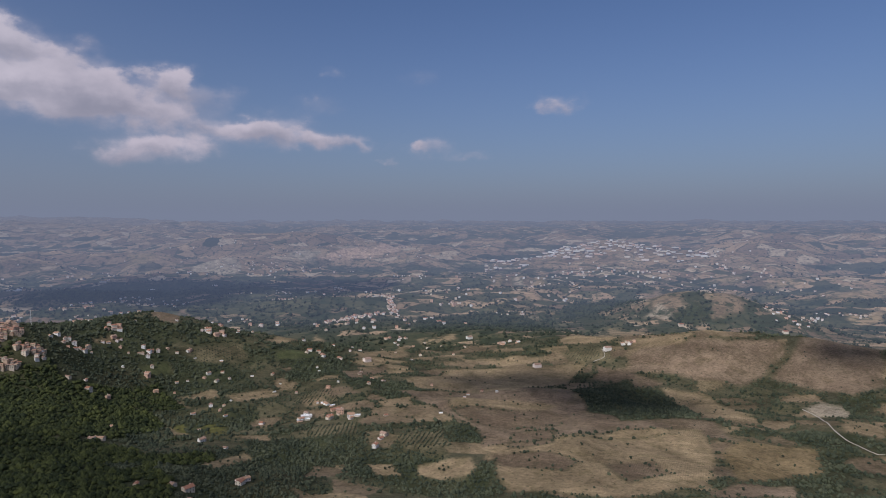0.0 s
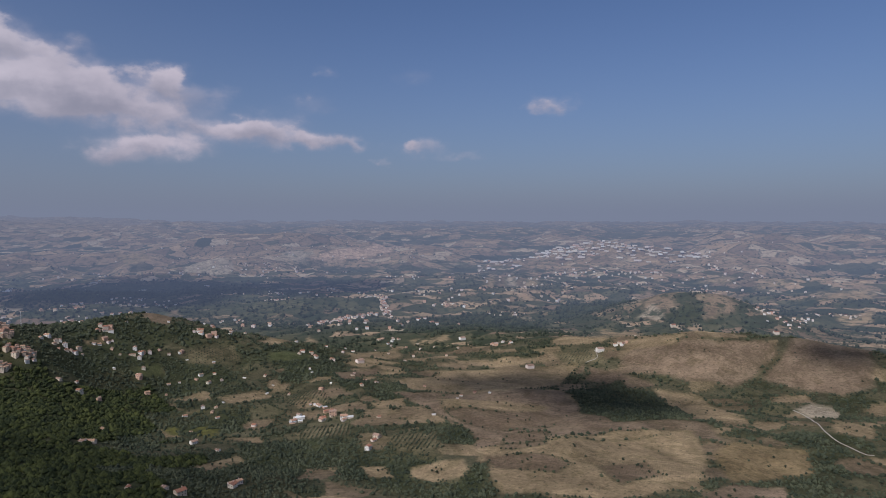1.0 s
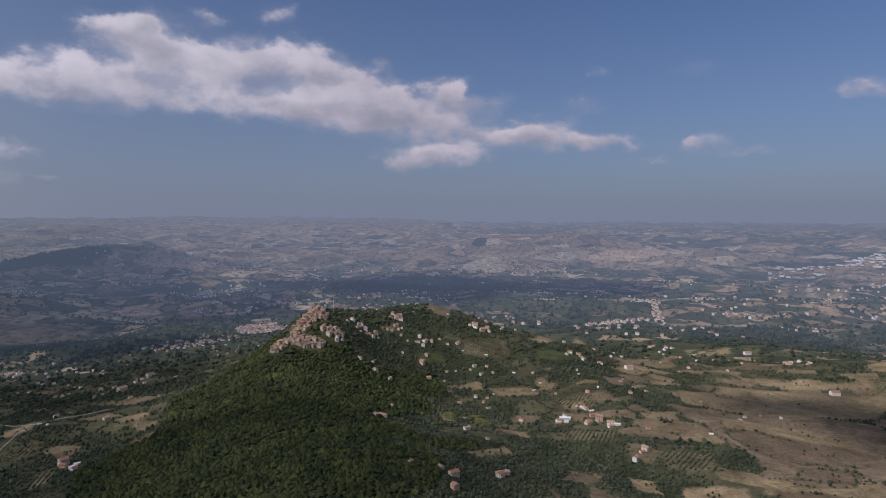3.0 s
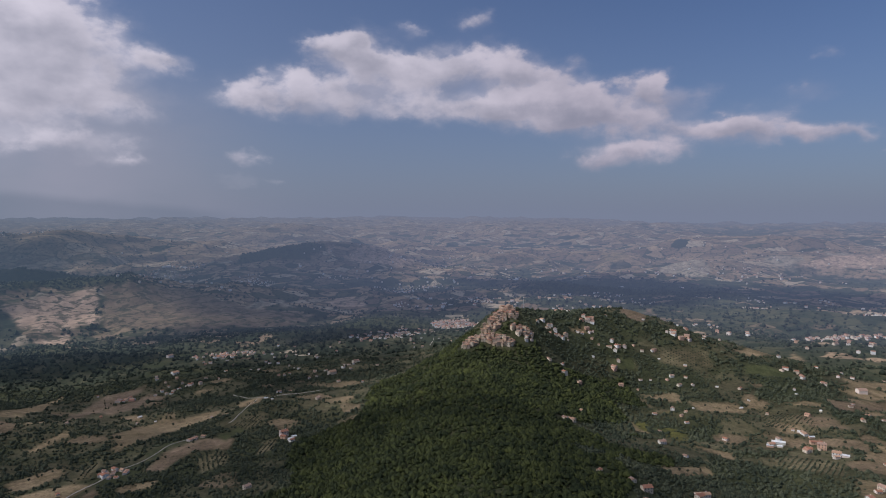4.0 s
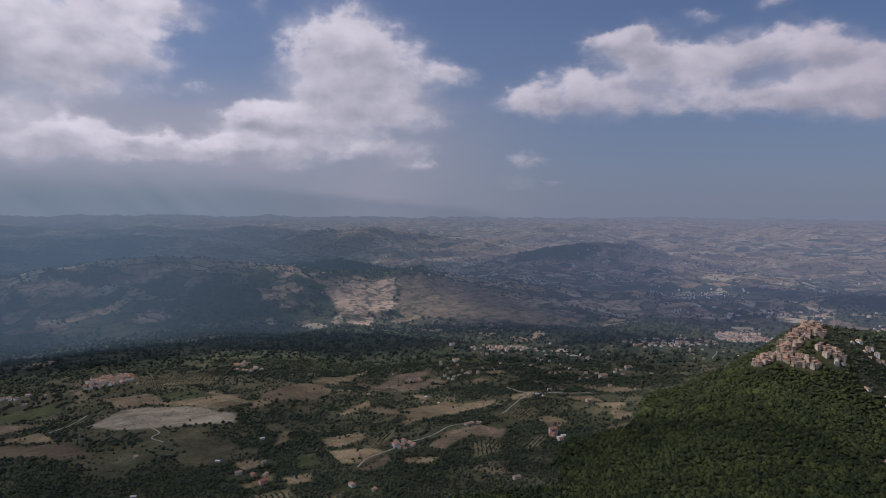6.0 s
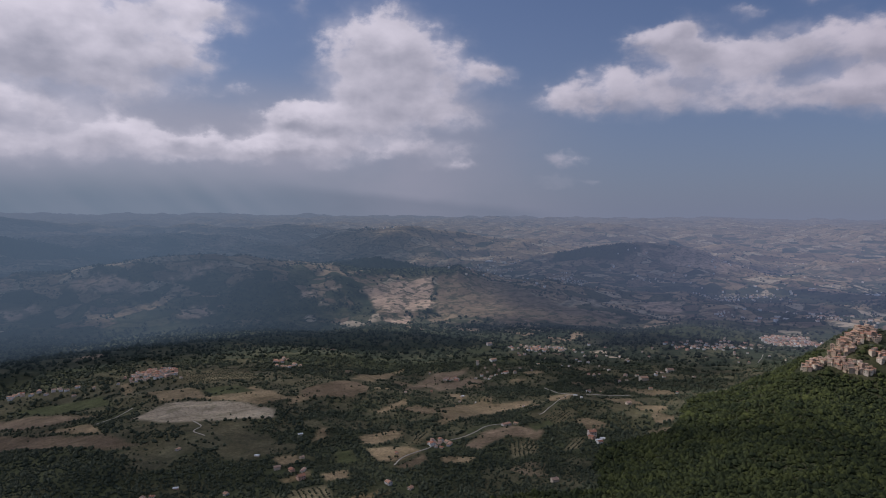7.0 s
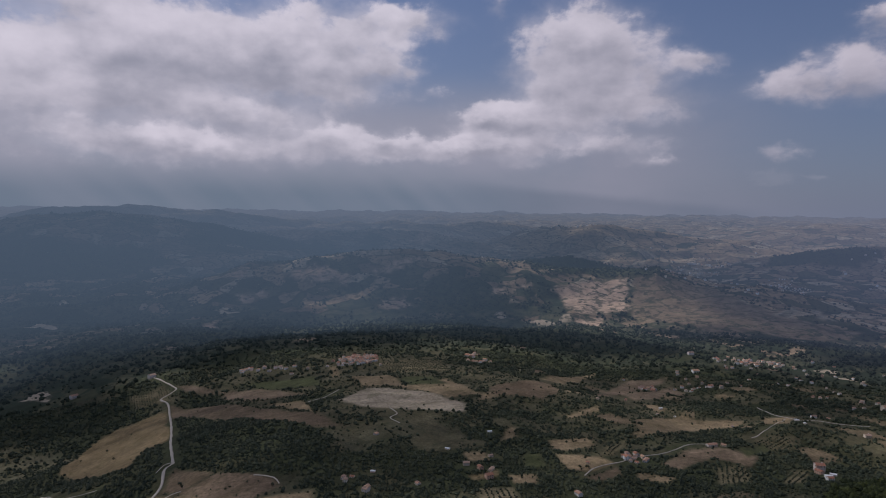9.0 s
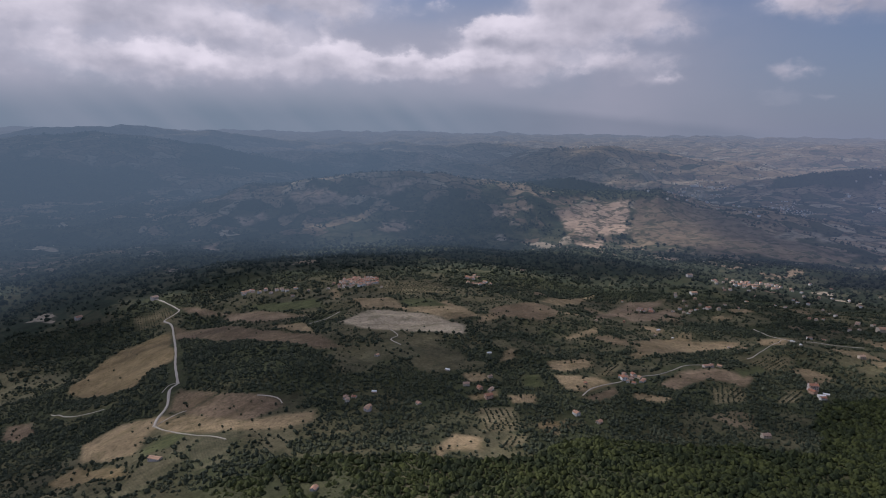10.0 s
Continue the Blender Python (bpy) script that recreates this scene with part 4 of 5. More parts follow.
def box(bm, x0, x1, y0, y1, z0, z1):
    v = [bm.verts.new(p) for p in ((x0, y0, z0), (x1, y0, z0), (x1, y1, z0), (x0, y1, z0), (x0, y0, z1), (x1, y0, z1), (x1, y1, z1), (x0, y1, z1))]
    for f in ((3, 2, 1, 0), (4, 5, 6, 7), (0, 1, 5, 4), (1, 2, 6, 5), (2, 3, 7, 6), (3, 0, 4, 7)):
        bm.faces.new([v[i] for i in f])


def slab(bm, a, b, c, d, thick):
    """A roof plane through four corners, with thickness below it."""
    top = [bm.verts.new(p) for p in (a, b, c, d)]
    low = [bm.verts.new((p[0], p[1], p[2] - thick)) for p in (a, b, c, d)]
    bm.faces.new(top)
    bm.faces.new(low[::-1])
    for i in range(4):
        j = (i + 1) % 4
        bm.faces.new((top[j], top[i], low[i], low[j]))


def gable_walls(w, d, h, rise, base=4.0):
    bm = bmesh.new()
    prof = [(-d / 2, -base), (d / 2, -base), (d / 2, h), (0, h + rise), (-d / 2, h)]
    ends = [[bm.verts.new((x, y, z)) for y, z in prof] for x in (-w / 2, w / 2)]
    bm.faces.new(ends[0][::-1])
    bm.faces.new(ends[1])
    for i in range(5):
        j = (i + 1) % 5
        bm.faces.new((ends[0][i], ends[0][j], ends[1][j], ends[1][i]))
    return bm


def gable_roof(w, d, h, rise, over=0.5, thick=0.25):
    bm = bmesh.new()
    k = rise / (d / 2)
    x, y, z = w / 2 + over, d / 2 + over, h - over * k + thick + 0.02
    top = h + rise + thick + 0.02
    slab(bm, (-x, -y, z), (x, -y, z), (x, 0, top), (-x, 0, top), thick)
    slab(bm, (x, y, z), (-x, y, z), (-x, 0.01, top), (x, 0.01, top), thick)
    return bm


def opening(w, h, out):
    """A window or door leaf with its surround, lying in the xz plane and facing -y."""
    bm = bmesh.new()
    box(bm, -w / 2, w / 2, -out, 0.06, 0, h)
    box(bm, -w / 2 - 0.12, w / 2 + 0.12, -out - 0.05, 0.06, -0.12, -0.001)
    return bm


def house(w, d, h, storeys, roof, wall_mat, roof_mat, label, category="house", detail=2):
    """A house with walls, roof, chimney, door and windows; detail 0 for far ones."""
    root = new(category.replace(" ", "_"))
    rise = 0.0 if roof == "flat" else d * (0.17 if roof == "low" else 0.23)
    part("wall", gable_walls(w, d, h, rise), wall_mat, root)
    if roof == "flat":
        bm = bmesh.new()
        box(bm, -w / 2 - 0.3, w / 2 + 0.3, -d / 2 - 0.3, d / 2 + 0.3, h + 0.003, h + 0.35)
        part("roof", bm, roof_mat, root)
    else:
        part("roof", gable_roof(w, d, h, rise), roof_mat, root)
    if detail == 0:
        return tagged(root, label, category)
    if detail > 1:
        bm = bmesh.new()
        box(bm, -0.45, 0.45, -0.4, 0.4, 0, 1.6)
        c = part("chimney", bm, wall_mat, root)
        bm = bmesh.new()
        box(bm, -0.6, 0.6, -0.55, 0.55, 1.603, 1.8)
        part("cap", bm, roof_mat, c, "clay tile chimney cap")
        c.location = (w * 0.27, d * 0.12, h + rise * 0.7)
        door = part("door", opening(1.3, 2.3, 0.03), MAT_SHUTTER, root)
        door.location = (0.4, -d / 2, 0.02)
    pane = None
    step = h / storeys
    for side in (0, 1, 2, 3):
        length = w if side % 2 == 0 else d
        n = max(2, int(length / (3.2 if detail > 1 else 4.5)))
        for k in range(storeys):
            for i in range(n):
                u = (i + 0.5) / n * length - length / 2
                if side == 0 and k == 0 and abs(u - 0.4) < 1.7 and detail > 1:
                    continue
                if detail == 1 and side in (2,):
                    continue
                if detail == 1 and k == 0:
                    continue
                if pane is None:
                    ob = pane = part("window", opening(1.0, 1.45, 0.025), MAT_SHUTTER, root)
                else:
                    ob = new("window", pane.data)
                    ob.parent = root
                z = k * step + step * 0.36
                ob.matrix_basis = pose(0, 0, 0, 0, 0, 90 * side) @ pose(u, -(d if side % 2 == 0 else w) / 2, z)
    return tagged(root, label, category)


KINDS = {
    "cream": lambda: house(12, 9.5, 6.2, 2, "gable", MAT_PLASTER, MAT_TILE, "plastered two-storey farmhouse with clay tile roof"),
    "tall": lambda: house(11, 10, 8.8, 3, "low", MAT_PLASTER, MAT_TILE, "tall plastered country house with orange tile roof"),
    "long": lambda: house(19, 8, 4.6, 1, "low", MAT_PLASTER, MAT_TILE, "long low farm building with clay tile roof"),
    "shed": lambda: house(20, 9, 3.8, 1, "low", MAT_PLASTER, MAT_SHEET, "farm shed with pale sheet roof", "shed", 0),
    "barn": lambda: house(9, 6, 3.2, 1, "low", MAT_PLASTER, MAT_SHEET, "small outbuilding with pale sheet roof", "shed", 0),
    "cottage": lambda: house(9, 7.5, 3.6, 1, "gable", MAT_PLASTER, MAT_TILE, "small rural cottage with red tile roof"),
    "small_a": lambda: house(11, 8.5, 5.6, 2, "gable", MAT_PLASTER, MAT_TILE, "small pale country house among olive groves", detail=1),
    "small_b": lambda: house(9, 8, 3.6, 2, "low", MAT_PLASTER, MAT_TILE, "low country house with faded tile roof", detail=1),
    "stone_a": lambda: house(7.5, 7, 8.4, 3, "low", MAT_STONE, MAT_TILE, "narrow old stone house packed into the hill village", detail=1),
    "stone_b": lambda: house(10, 7.5, 10.2, 3, "low", MAT_STONE, MAT_TILE, "tall old stone house packed into the hill village", detail=1),
    "stone_c": lambda: house(6.5, 6, 6.0, 2, "low", MAT_STONE, MAT_TILE, "small old stone house packed into the hill village", detail=1),
}
PROTO, SITES, FAR_HOUSES = {}, [], {}
FAR_FORMS = {"far_a": (12, 9.5, 5.0, 2.0), "far_b": (10, 10, 7.0, 1.8), "far_hall": (60, 30, 8, 0.6)}


def put_far(kind, az, r, turn, size, group):
    """A far house: corners and faces, to be joined with its town."""
    p, k = spot(az, r)
    w, d, h, rise = FAR_FORMS[kind]
    m = Matrix.Translation(p) @ pose(0, 0, 0, 0, 0, turn) @ Matrix.Scale(k * size, 4)
    x, y = w / 2, d / 2
    walls = [(-x, -y, -5), (x, -y, -5), (x, y, -5), (-x, y, -5), (-x, -y, h), (x, -y, h), (x, y, h), (-x, y, h), (-x, 0, h + rise), (x, 0, h + rise)]
    e = 0.4
    roof = [(-x - e, -y - e, h - 0.1), (x + e, -y - e, h - 0.1), (x + e, 0, h + rise + 0.3), (-x - e, 0, h + rise + 0.3), (x + e, y + e, h - 0.1), (-x - e, y + e, h - 0.1)]
    store = FAR_HOUSES.setdefault(group, ([], [], []))
    n = len(store[0])
    store[0].extend([m @ Vector(q) for q in walls + roof])
    for f, slot in (((0, 1, 5, 4), 0), ((1, 2, 6, 9, 5), 0), ((2, 3, 7, 6), 0), ((3, 0, 4, 8, 7), 0), ((10, 11, 12, 13), 1), ((13, 12, 14, 15), 1)):
        store[1].append([n + i for i in f])
        store[2].append(slot if kind != "far_hall" else 2 * slot)


def join_far(group, name, label):
    verts, faces, slots = FAR_HOUSES[group]
    me = bpy.data.meshes.new(name)
    me.from_pydata(verts, [], faces)
    for mat in (MAT_PLASTER_FAR, MAT_TILE_FAR, MAT_SHEET_FAR):
        me.materials.append(mat)
    me.polygons.foreach_set("material_index", slots)
    return tagged(new(name, me), label, "town", kind="stuff")


def put_house(kind, az, r, turn, size=1.0, group="", sink=0.0):
    if kind in FAR_FORMS:
        SITES.append(tuple(float(c) for c in polar(az, r)))
        return put_far(kind, az, r, turn, size, group)
    p, k = spot(az, r)
    m = Matrix.Translation((p.x, p.y, p.z - sink)) @ pose(0, 0, 0, 0, 0, turn) @ Matrix.Scale(k * size, 4)
    if kind not in PROTO:
        PROTO[kind] = KINDS[kind]()
        PROTO[kind].matrix_basis = m
        ob = PROTO[kind]
    else:
        keep = PROTO[kind]
        ob = copy_thing(keep, m @ Matrix.Diagonal((1 / keep.scale[0], 1 / keep.scale[1], 1 / keep.scale[2], 1)))
    if group:
        ob["group"] = group
    x, y = polar(az, r)
    SITES.append((float(x), float(y)))
    return ob


SETTLEMENTS_EAST = [
    (13.7, 2585, 94, 234, 24), (9.5, 2985, 33, 42, 4), (2.8, 3683, 180, 187, 22), (-28.8, 1941, 65, 162, 12),
    (-30.9, 2311, 32, 17, 5), (-16.7, 1174, 13, 12, 3), (-5.7, 1271, 30, 34, 4), (-0.8, 2356, 44, 24, 5),
    (-9.0, 3392, 96, 100, 6), (27.9, 1040, 12, 16, 4), (30.9, 949, 25, 11, 9), (29.9, 2268, 46, 116, 5),
    (27.8, 994, 18, 6, 5), (33.4, 884, 11, 7, 5), (-6.2, 2115, 78, 53, 7), (4.4, 1407, 39, 28, 4),
    (-22.0, 3435, 134, 305, 8), (-33.0, 2435, 112, 57, 8), (18.3, 1974, 72, 112, 5),
]
SETTLEMENTS_HILL = [
    (20.2, 1064, 20, 18, 4), (11.5, 1065, 40, 32, 4),
]
SETTLEMENTS_WEST = [
    (40.1, 1807, 60, 65, 46), (44.1, 3483, 195, 107, 50), (59.3, 1524, 46, 31, 13), (57.7, 3598, 133, 333, 26),
    (29.8, 2270, 53, 131, 6), (25.4, 979, 14, 5, 4), (25.7, 2864, 159, 136, 20), (44.1, 1679, 62, 92, 12),
    (68.9, 645, 11, 9, 4), (83.2, 1259, 16, 15, 4), (58.5, 3205, 80, 201, 12), (93.4, 1165, 37, 64, 24),
    (103.0, 1188, 11, 19, 4), (94.3, 562, 9, 4, 3), (67.7, 1134, 15, 19, 4), (82.4, 1209, 28, 16, 4),
    (68.8, 646, 13, 9, 5), (100.9, 1171, 32, 20, 4), (81.3, 562, 7, 5, 3),
]
SETTLEMENTS_NORTH = [
    (63.6, 1158, 43, 27, 5), (43.1, 3260, 190, 240, 44), (39.7, 1834, 74, 110, 46), (57.4, 3635, 150, 50, 26), (16.3, 5019, 420, 120, 22),
    (13.5, 2500, 65, 90, 12), (37.5, 2432, 56, 60, 10), (44.8, 2457, 45, 30, 8), (64.3, 4342, 160, 76, 18), (59.9, 1512, 85, 42, 14),
    (46.1, 1608, 90, 67, 16), (26.1, 2749, 224, 100, 16), (15.9, 3038, 175, 110, 12), (50.8, 3862, 108, 110, 8), (63.3, 5232, 190, 240, 20),
    (78.8, 8746, 320, 150, 26), (83.9, 4665, 260, 200, 10), (46.7, 1588, 74, 62, 12),
]
# lone houses: azimuth and distance
LONE_EAST = [
    (21.4, 670), (19.5, 621), (6.3, 600), (5.5, 631), (18.1, 500), (23.8, 483), (22.6, 472), (25.5, 917), (28.4, 704),
    (29.8, 836), (28.5, 830), (31.2, 855), (30.0, 862), (25.3, 977), (22.2, 994), (23.9, 995), (-8.6, 1066),
    (-20.9, 1725), (-28.8, 1778), (29.7, 638), (8.5, 715), (10.5, 727), (9.6, 738), (12.5, 749), (13.0, 730), (10.7, 785),
    (26.6, 487), (7.0, 1064), (-2.4, 1365), (-14.8, 1139),
]
LONE_WEST = [
    (55.2, 710), (64.5, 1532), (48.8, 1221), (50.9, 1042), (22.3, 992), (25.5, 913), (-1.0, 2334), (22.5, 443),
    (18.3, 493), (29.2, 644), (5.8, 623), (55.1, 702), (54.4, 680), (87.3, 539), (91.8, 534), (73.2, 536), (62.7, 721),
    (61.8, 727), (52.1, 845), (64.1, 1301), (116.1, 1329), (110.5, 1313), (96.2, 398), (109.6, 486), (71.2, 527),
    (91.9, 531), (58.2, 534),
]
ROADS_WEST = [
    [(110.80, 1329), (109.57, 1265), (108.58, 1197), (109.09, 1178), (109.78, 1171), (109.19, 1129), (109.01, 1060), (108.71, 900), (108.63, 801), (108.31, 697), (108.28, 683), (108.86, 673), (109.02, 627), (109.75, 606), (109.98, 584)],
    [(108.29, 687), (108.94, 690), (109.50, 672)],
    [(113.92, 718), (116.19, 741), (117.88, 817)],
    [(109.98, 584), (108.32, 594), (107.43, 594)],
    [(109.98, 584), (107.72, 531), (103.97, 491)],
    [(101.59, 579), (99.90, 568), (99.40, 556)],
    [(90.18, 764), (89.5, 735), (90.1, 712), (89.17, 690)],
    [(59.42, 1017), (58.21, 952), (55.53, 908), (51.93, 908)],
    [(72.76, 586), (72.1, 607), (70.68, 627), (69.3, 640), (68.02, 660)],
    [(59.79, 791), (59.00, 812), (57.43, 923)],
]
ROADS_EAST = [
    [(-30.15, 912), (-31.33, 878), (-32.49, 780), (-34.73, 725), (-35.65, 725)],
    [(-13.59, 1101), (-14.57, 1113), (-14.31, 1148)],
    [(68.02, 660), (66.04, 683), (64.17, 717), (62.22, 734)],
    [(94.85, 927), (96.30, 888), (97.48, 851)],
    [(42.12, 1352), (41.72, 1542)],
]

# streets of houses: start and end, half width, number
STREETS = [(4.4, 2080, 4.9, 2420, 18, 42), (4.9, 2420, 7.6, 2470, 16, 20), (10.8, 1960, 5.2, 2090, 26, 44)]
# the hill village: azimuth, distance, half widths, number
OLD_TOWN = [(35.0, 958, 12, 12, 24), (35.4, 938, 13, 13, 26), (35.9, 915, 13, 13, 26), (36.4, 895, 14, 12, 26), (37.4, 868, 25, 9, 30), (35.6, 862, 20, 9, 20), (33.5, 890, 16, 8, 16), (38.4, 858, 10, 7, 8), (34.4, 930, 9, 14, 10)]
dice = random.Random(5)


def scatter(az, r, wide, along, n, kinds, gap, group, turn=None, size=(0.85, 1.15), sink=0.3):
    cx, cy = polar(az, r)
    a = radians(az)
    made = []
    for _ in range(n * 14):
        if len(made) >= n:
            break
        u, v = dice.uniform(-1, 1), dice.uniform(-1, 1)
        if u * u + v * v > 1:
            continue
        x = cx + u * wide * math.cos(a) - v * along * math.sin(a)
        y = cy + u * wide * math.sin(a) + v * along * math.cos(a)
        if any((x - p) ** 2 + (y - q) ** 2 < gap * gap for p, q in made) or any((x - p) ** 2 + (y - q) ** 2 < (gap * 0.8) ** 2 for p, q in SITES[-160:]):
            continue
        made.append((x, y))
        th = dice.gauss(az if turn is None else turn, 22) + 90 * dice.randrange(4)
        put_house(dice.choice(kinds), math.degrees(math.atan2(-x, y)), math.hypot(x, y), th, dice.uniform(*size), group, sink)


for row in OLD_TOWN:
    scatter(*row, ("stone_a", "stone_a", "stone_b", "stone_c"), 4.0, "houses of the hill village", size=(0.46, 0.68), sink=0.8)
for az, r, wide, along, n in SETTLEMENTS_HILL + SETTLEMENTS_EAST + SETTLEMENTS_WEST + SETTLEMENTS_NORTH:
    if r > 1000:
        scatter(az, r, wide, min(along, 1.6 * wide), int(1.8 * n), ("far_a", "far_b", "far_a"), 7.5, "houses of the valley towns", size=(0.42, 0.68))
    else:
        scatter(az, r, max(wide, 12), max(along, 14), int(1.3 * n), ("cream", "cream", "tall", "cottage", "cottage", "cream", "long"), 6.5, "houses of the settlements", size=(0.38, 0.56))
for a0, r0, a1, r1, wide, n in STREETS:
    for i in range(n):
        f = (i + dice.uniform(0, 0.7)) / n
        az, r = a0 + (a1 - a0) * f, r0 + (r1 - r0) * f
        scatter(az, r, wide, wide, 1, ("far_a", "far_b"), 9, "houses of the valley towns", size=(0.55, 0.85))
for n, (az, r) in enumerate(LONE_EAST + LONE_WEST):
    kind = ("cream", "cottage", "tall", "cream", "long", "cottage", "cream")[n % 7]
    put_house(kind, az, r, az + 25 + 40 * dice.random() + 90 * (n % 2), dice.uniform(0.42, 0.60) * (0.85 if az > 70 else 1.0), "farmhouses", 0.3) if r < 1000 else put_house("far_a", az, r, az + 30, 1.0, "houses of the valley towns")
# small houses dotted over the groves
for az, r, wide, along, n in ((24, 930, 120, 60, 14), (15, 850, 150, 110, 12), (8, 900, 150, 90, 8), (20, 760, 60, 60, 6), (3, 800, 130, 90, 6), (66, 900, 130, 80, 6), (52, 900, 90, 70, 6), (84, 620, 150, 70, 7)):
    scatter(az, r, wide, along, n, ("small_a", "small_b", "small_a", "barn"), 14, "small country houses", size=(0.36, 0.54))
for az, r, wide, along, n in ((25, 1100, 150, 60, 12), (12, 1150, 230, 110, 14), (3, 1250, 200, 120, 10), (-24, 1500, 220, 160, 14), (62, 1180, 190, 120, 16), (52, 1150, 110, 120, 14), (97, 1140, 150, 60, 10), (40, 1500, 160, 160, 24), (55, 1450, 200, 140, 24)):
    scatter(az, r, wide, along, n, ("far_a", "far_b"), 12, "houses of the valley towns", size=(0.34, 0.54))
# the close village behind the pale field
scatter(93.4, 1195, 34, 30, 36, ("far_a", "far_b", "far_a"), 7.0, "houses of the valley towns", size=(0.42, 0.66))
# the farm with white sheds, and the tall white house under the wood
for kind, az, r, turn, size in (("shed", 12.5, 742, 20, .62), ("barn", 13.1, 728, 20, .7), ("barn", 12.4, 731, 20, .6), ("barn", 11.0, 792, 10, .6), ("tall", 9.5, 741, 15, .72),
                                ("long", 9.9, 757, 30, .6), ("cream", 8.5, 724, 5, .66), ("cream", 10.4, 731, 15, .6), ("barn", 7.9, 722, 5, .7), ("barn", 10.2, 775, 40, .6),
                                ("tall", 55.1, 712, 75, .72), ("barn", 54.5, 690, 75, .7), ("barn", 54.2, 700, 60, .6)):
    put_house(kind, az, r, turn, size, "farm buildings", 0.3)
# far industrial halls and town
for az, r, wide, along, n in ((-8.5, 6000, 420, 500, 90), (-13, 5500, 420, 420, 110), (-19, 5300, 420, 350, 60), (-16, 6400, 500, 400, 50), (-6, 5200, 200, 200, 20), (63.5, 4800, 150, 200, 7), (41, 2350, 60, 60, 4), (-5, 4300, 500, 200, 8), (30, 3700, 800, 150, 8)):
    scatter(az, r, wide, along, n, ("far_hall",), 34, "industrial halls", size=(0.35, 0.95) if r > 3000 else (0.25, 0.45))
for az, r, wide, along, n in ((-15, 4300, 400, 250, 40), (74.5, 6450, 260, 130, 36), (-27, 4600, 500, 300, 16), (15, 4600, 600, 250, 22), (69, 3450, 260, 60, 16), (25, 4500, 900, 300, 30), (64, 4700, 200, 250, 16)):
    scatter(az, r, wide, along, n, ("far_a", "far_b"), 20, "houses of the far towns", size=(0.8, 1.4))
# lone far houses, strung over the plain and hills
for az, r, wide, along, n in ((28, 5200, 1700, 1500, 90), (14, 6500, 1500, 2000, 60), (-20, 3600, 900, 700, 70), (-24, 6500, 1800, 2200, 80), (45, 4300, 700, 900, 60), (0, 2700, 700, 400, 50), (8, 1800, 350, 250, 30), (57, 6500, 1300, 1500, 50), (62, 2900, 400, 250, 26), (84, 3200, 600, 300, 24), (33, 2500, 500, 300, 50), (-8, 4000, 800, 700, 50)):
    scatter(az, r, wide, along, n, ("far_a", "far_b"), 25, "houses of the far towns", size=(0.7, 1.1))
join_far("houses of the valley towns", "valley_town", "pale houses of valley towns with light painted haze")
join_far("houses of the far towns", "far_town", "specks of pale houses in far towns with painted haze")
join_far("industrial halls", "industrial_halls", "white industrial halls in the far valley")


# ---------------------------------------------------------------- mast behind the hill village
def beam(bm, a, b, wide):
    a, b = Vector(a), Vector(b)
    m = look(a, b)
    q = bmesh.ops.create_cone(bm, cap_ends=True, segments=6, radius1=wide, radius2=wide, depth=(b - a).length)
    bmesh.ops.transform(bm, matrix=Matrix.Translation((a + b) / 2) @ m.to_3x3().to_4x4(), verts=q["verts"])


def radio_mast(az, r, tall=28.0):
    root = new("radio_mast")
    for sx, sy in ((1, 1), (1, -1), (-1, 1), (-1, -1)):
        bm = bmesh.new()
        beam(bm, (sx * 1.1, sy * 1.1, -2), (sx * 0.3, sy * 0.3, tall), 0.12)
        part("leg", bm, MAT_STEEL, root)
    for k in range(9):
        z0, z1 = tall * k / 9, tall * (k + 1) / 9
        a, b = 1.1 - 0.8 * k / 9, 1.1 - 0.8 * (k + 1) / 9
        bm = bmesh.new()
        for s in (1, -1):
            beam(bm, (s * a, -a, z0), (s * b, b, z1), 0.07)
            beam(bm, (-a, s * a, z0), (b, s * b, z1), 0.07)
        part("brace", bm, MAT_STEEL, root)
    for z, th in ((tall - 1.5, 20), (tall - 4, 140), (tall - 6.5, 260)):
        bm = bmesh.new()
        box(bm, -0.2, 0.2, 0.35, 0.6, -0.9, 0.9)
        p = part("antenna", bm, MAT_SHEET, root)
        p.matrix_basis = pose(0, 0, z, 0, 0, th)
    root.matrix_basis = Matrix.Translation(spot(az, r)[0])
    return tagged(root, "steel lattice radio mast beside the hill village", "mast")


radio_mast(33.5, 985)


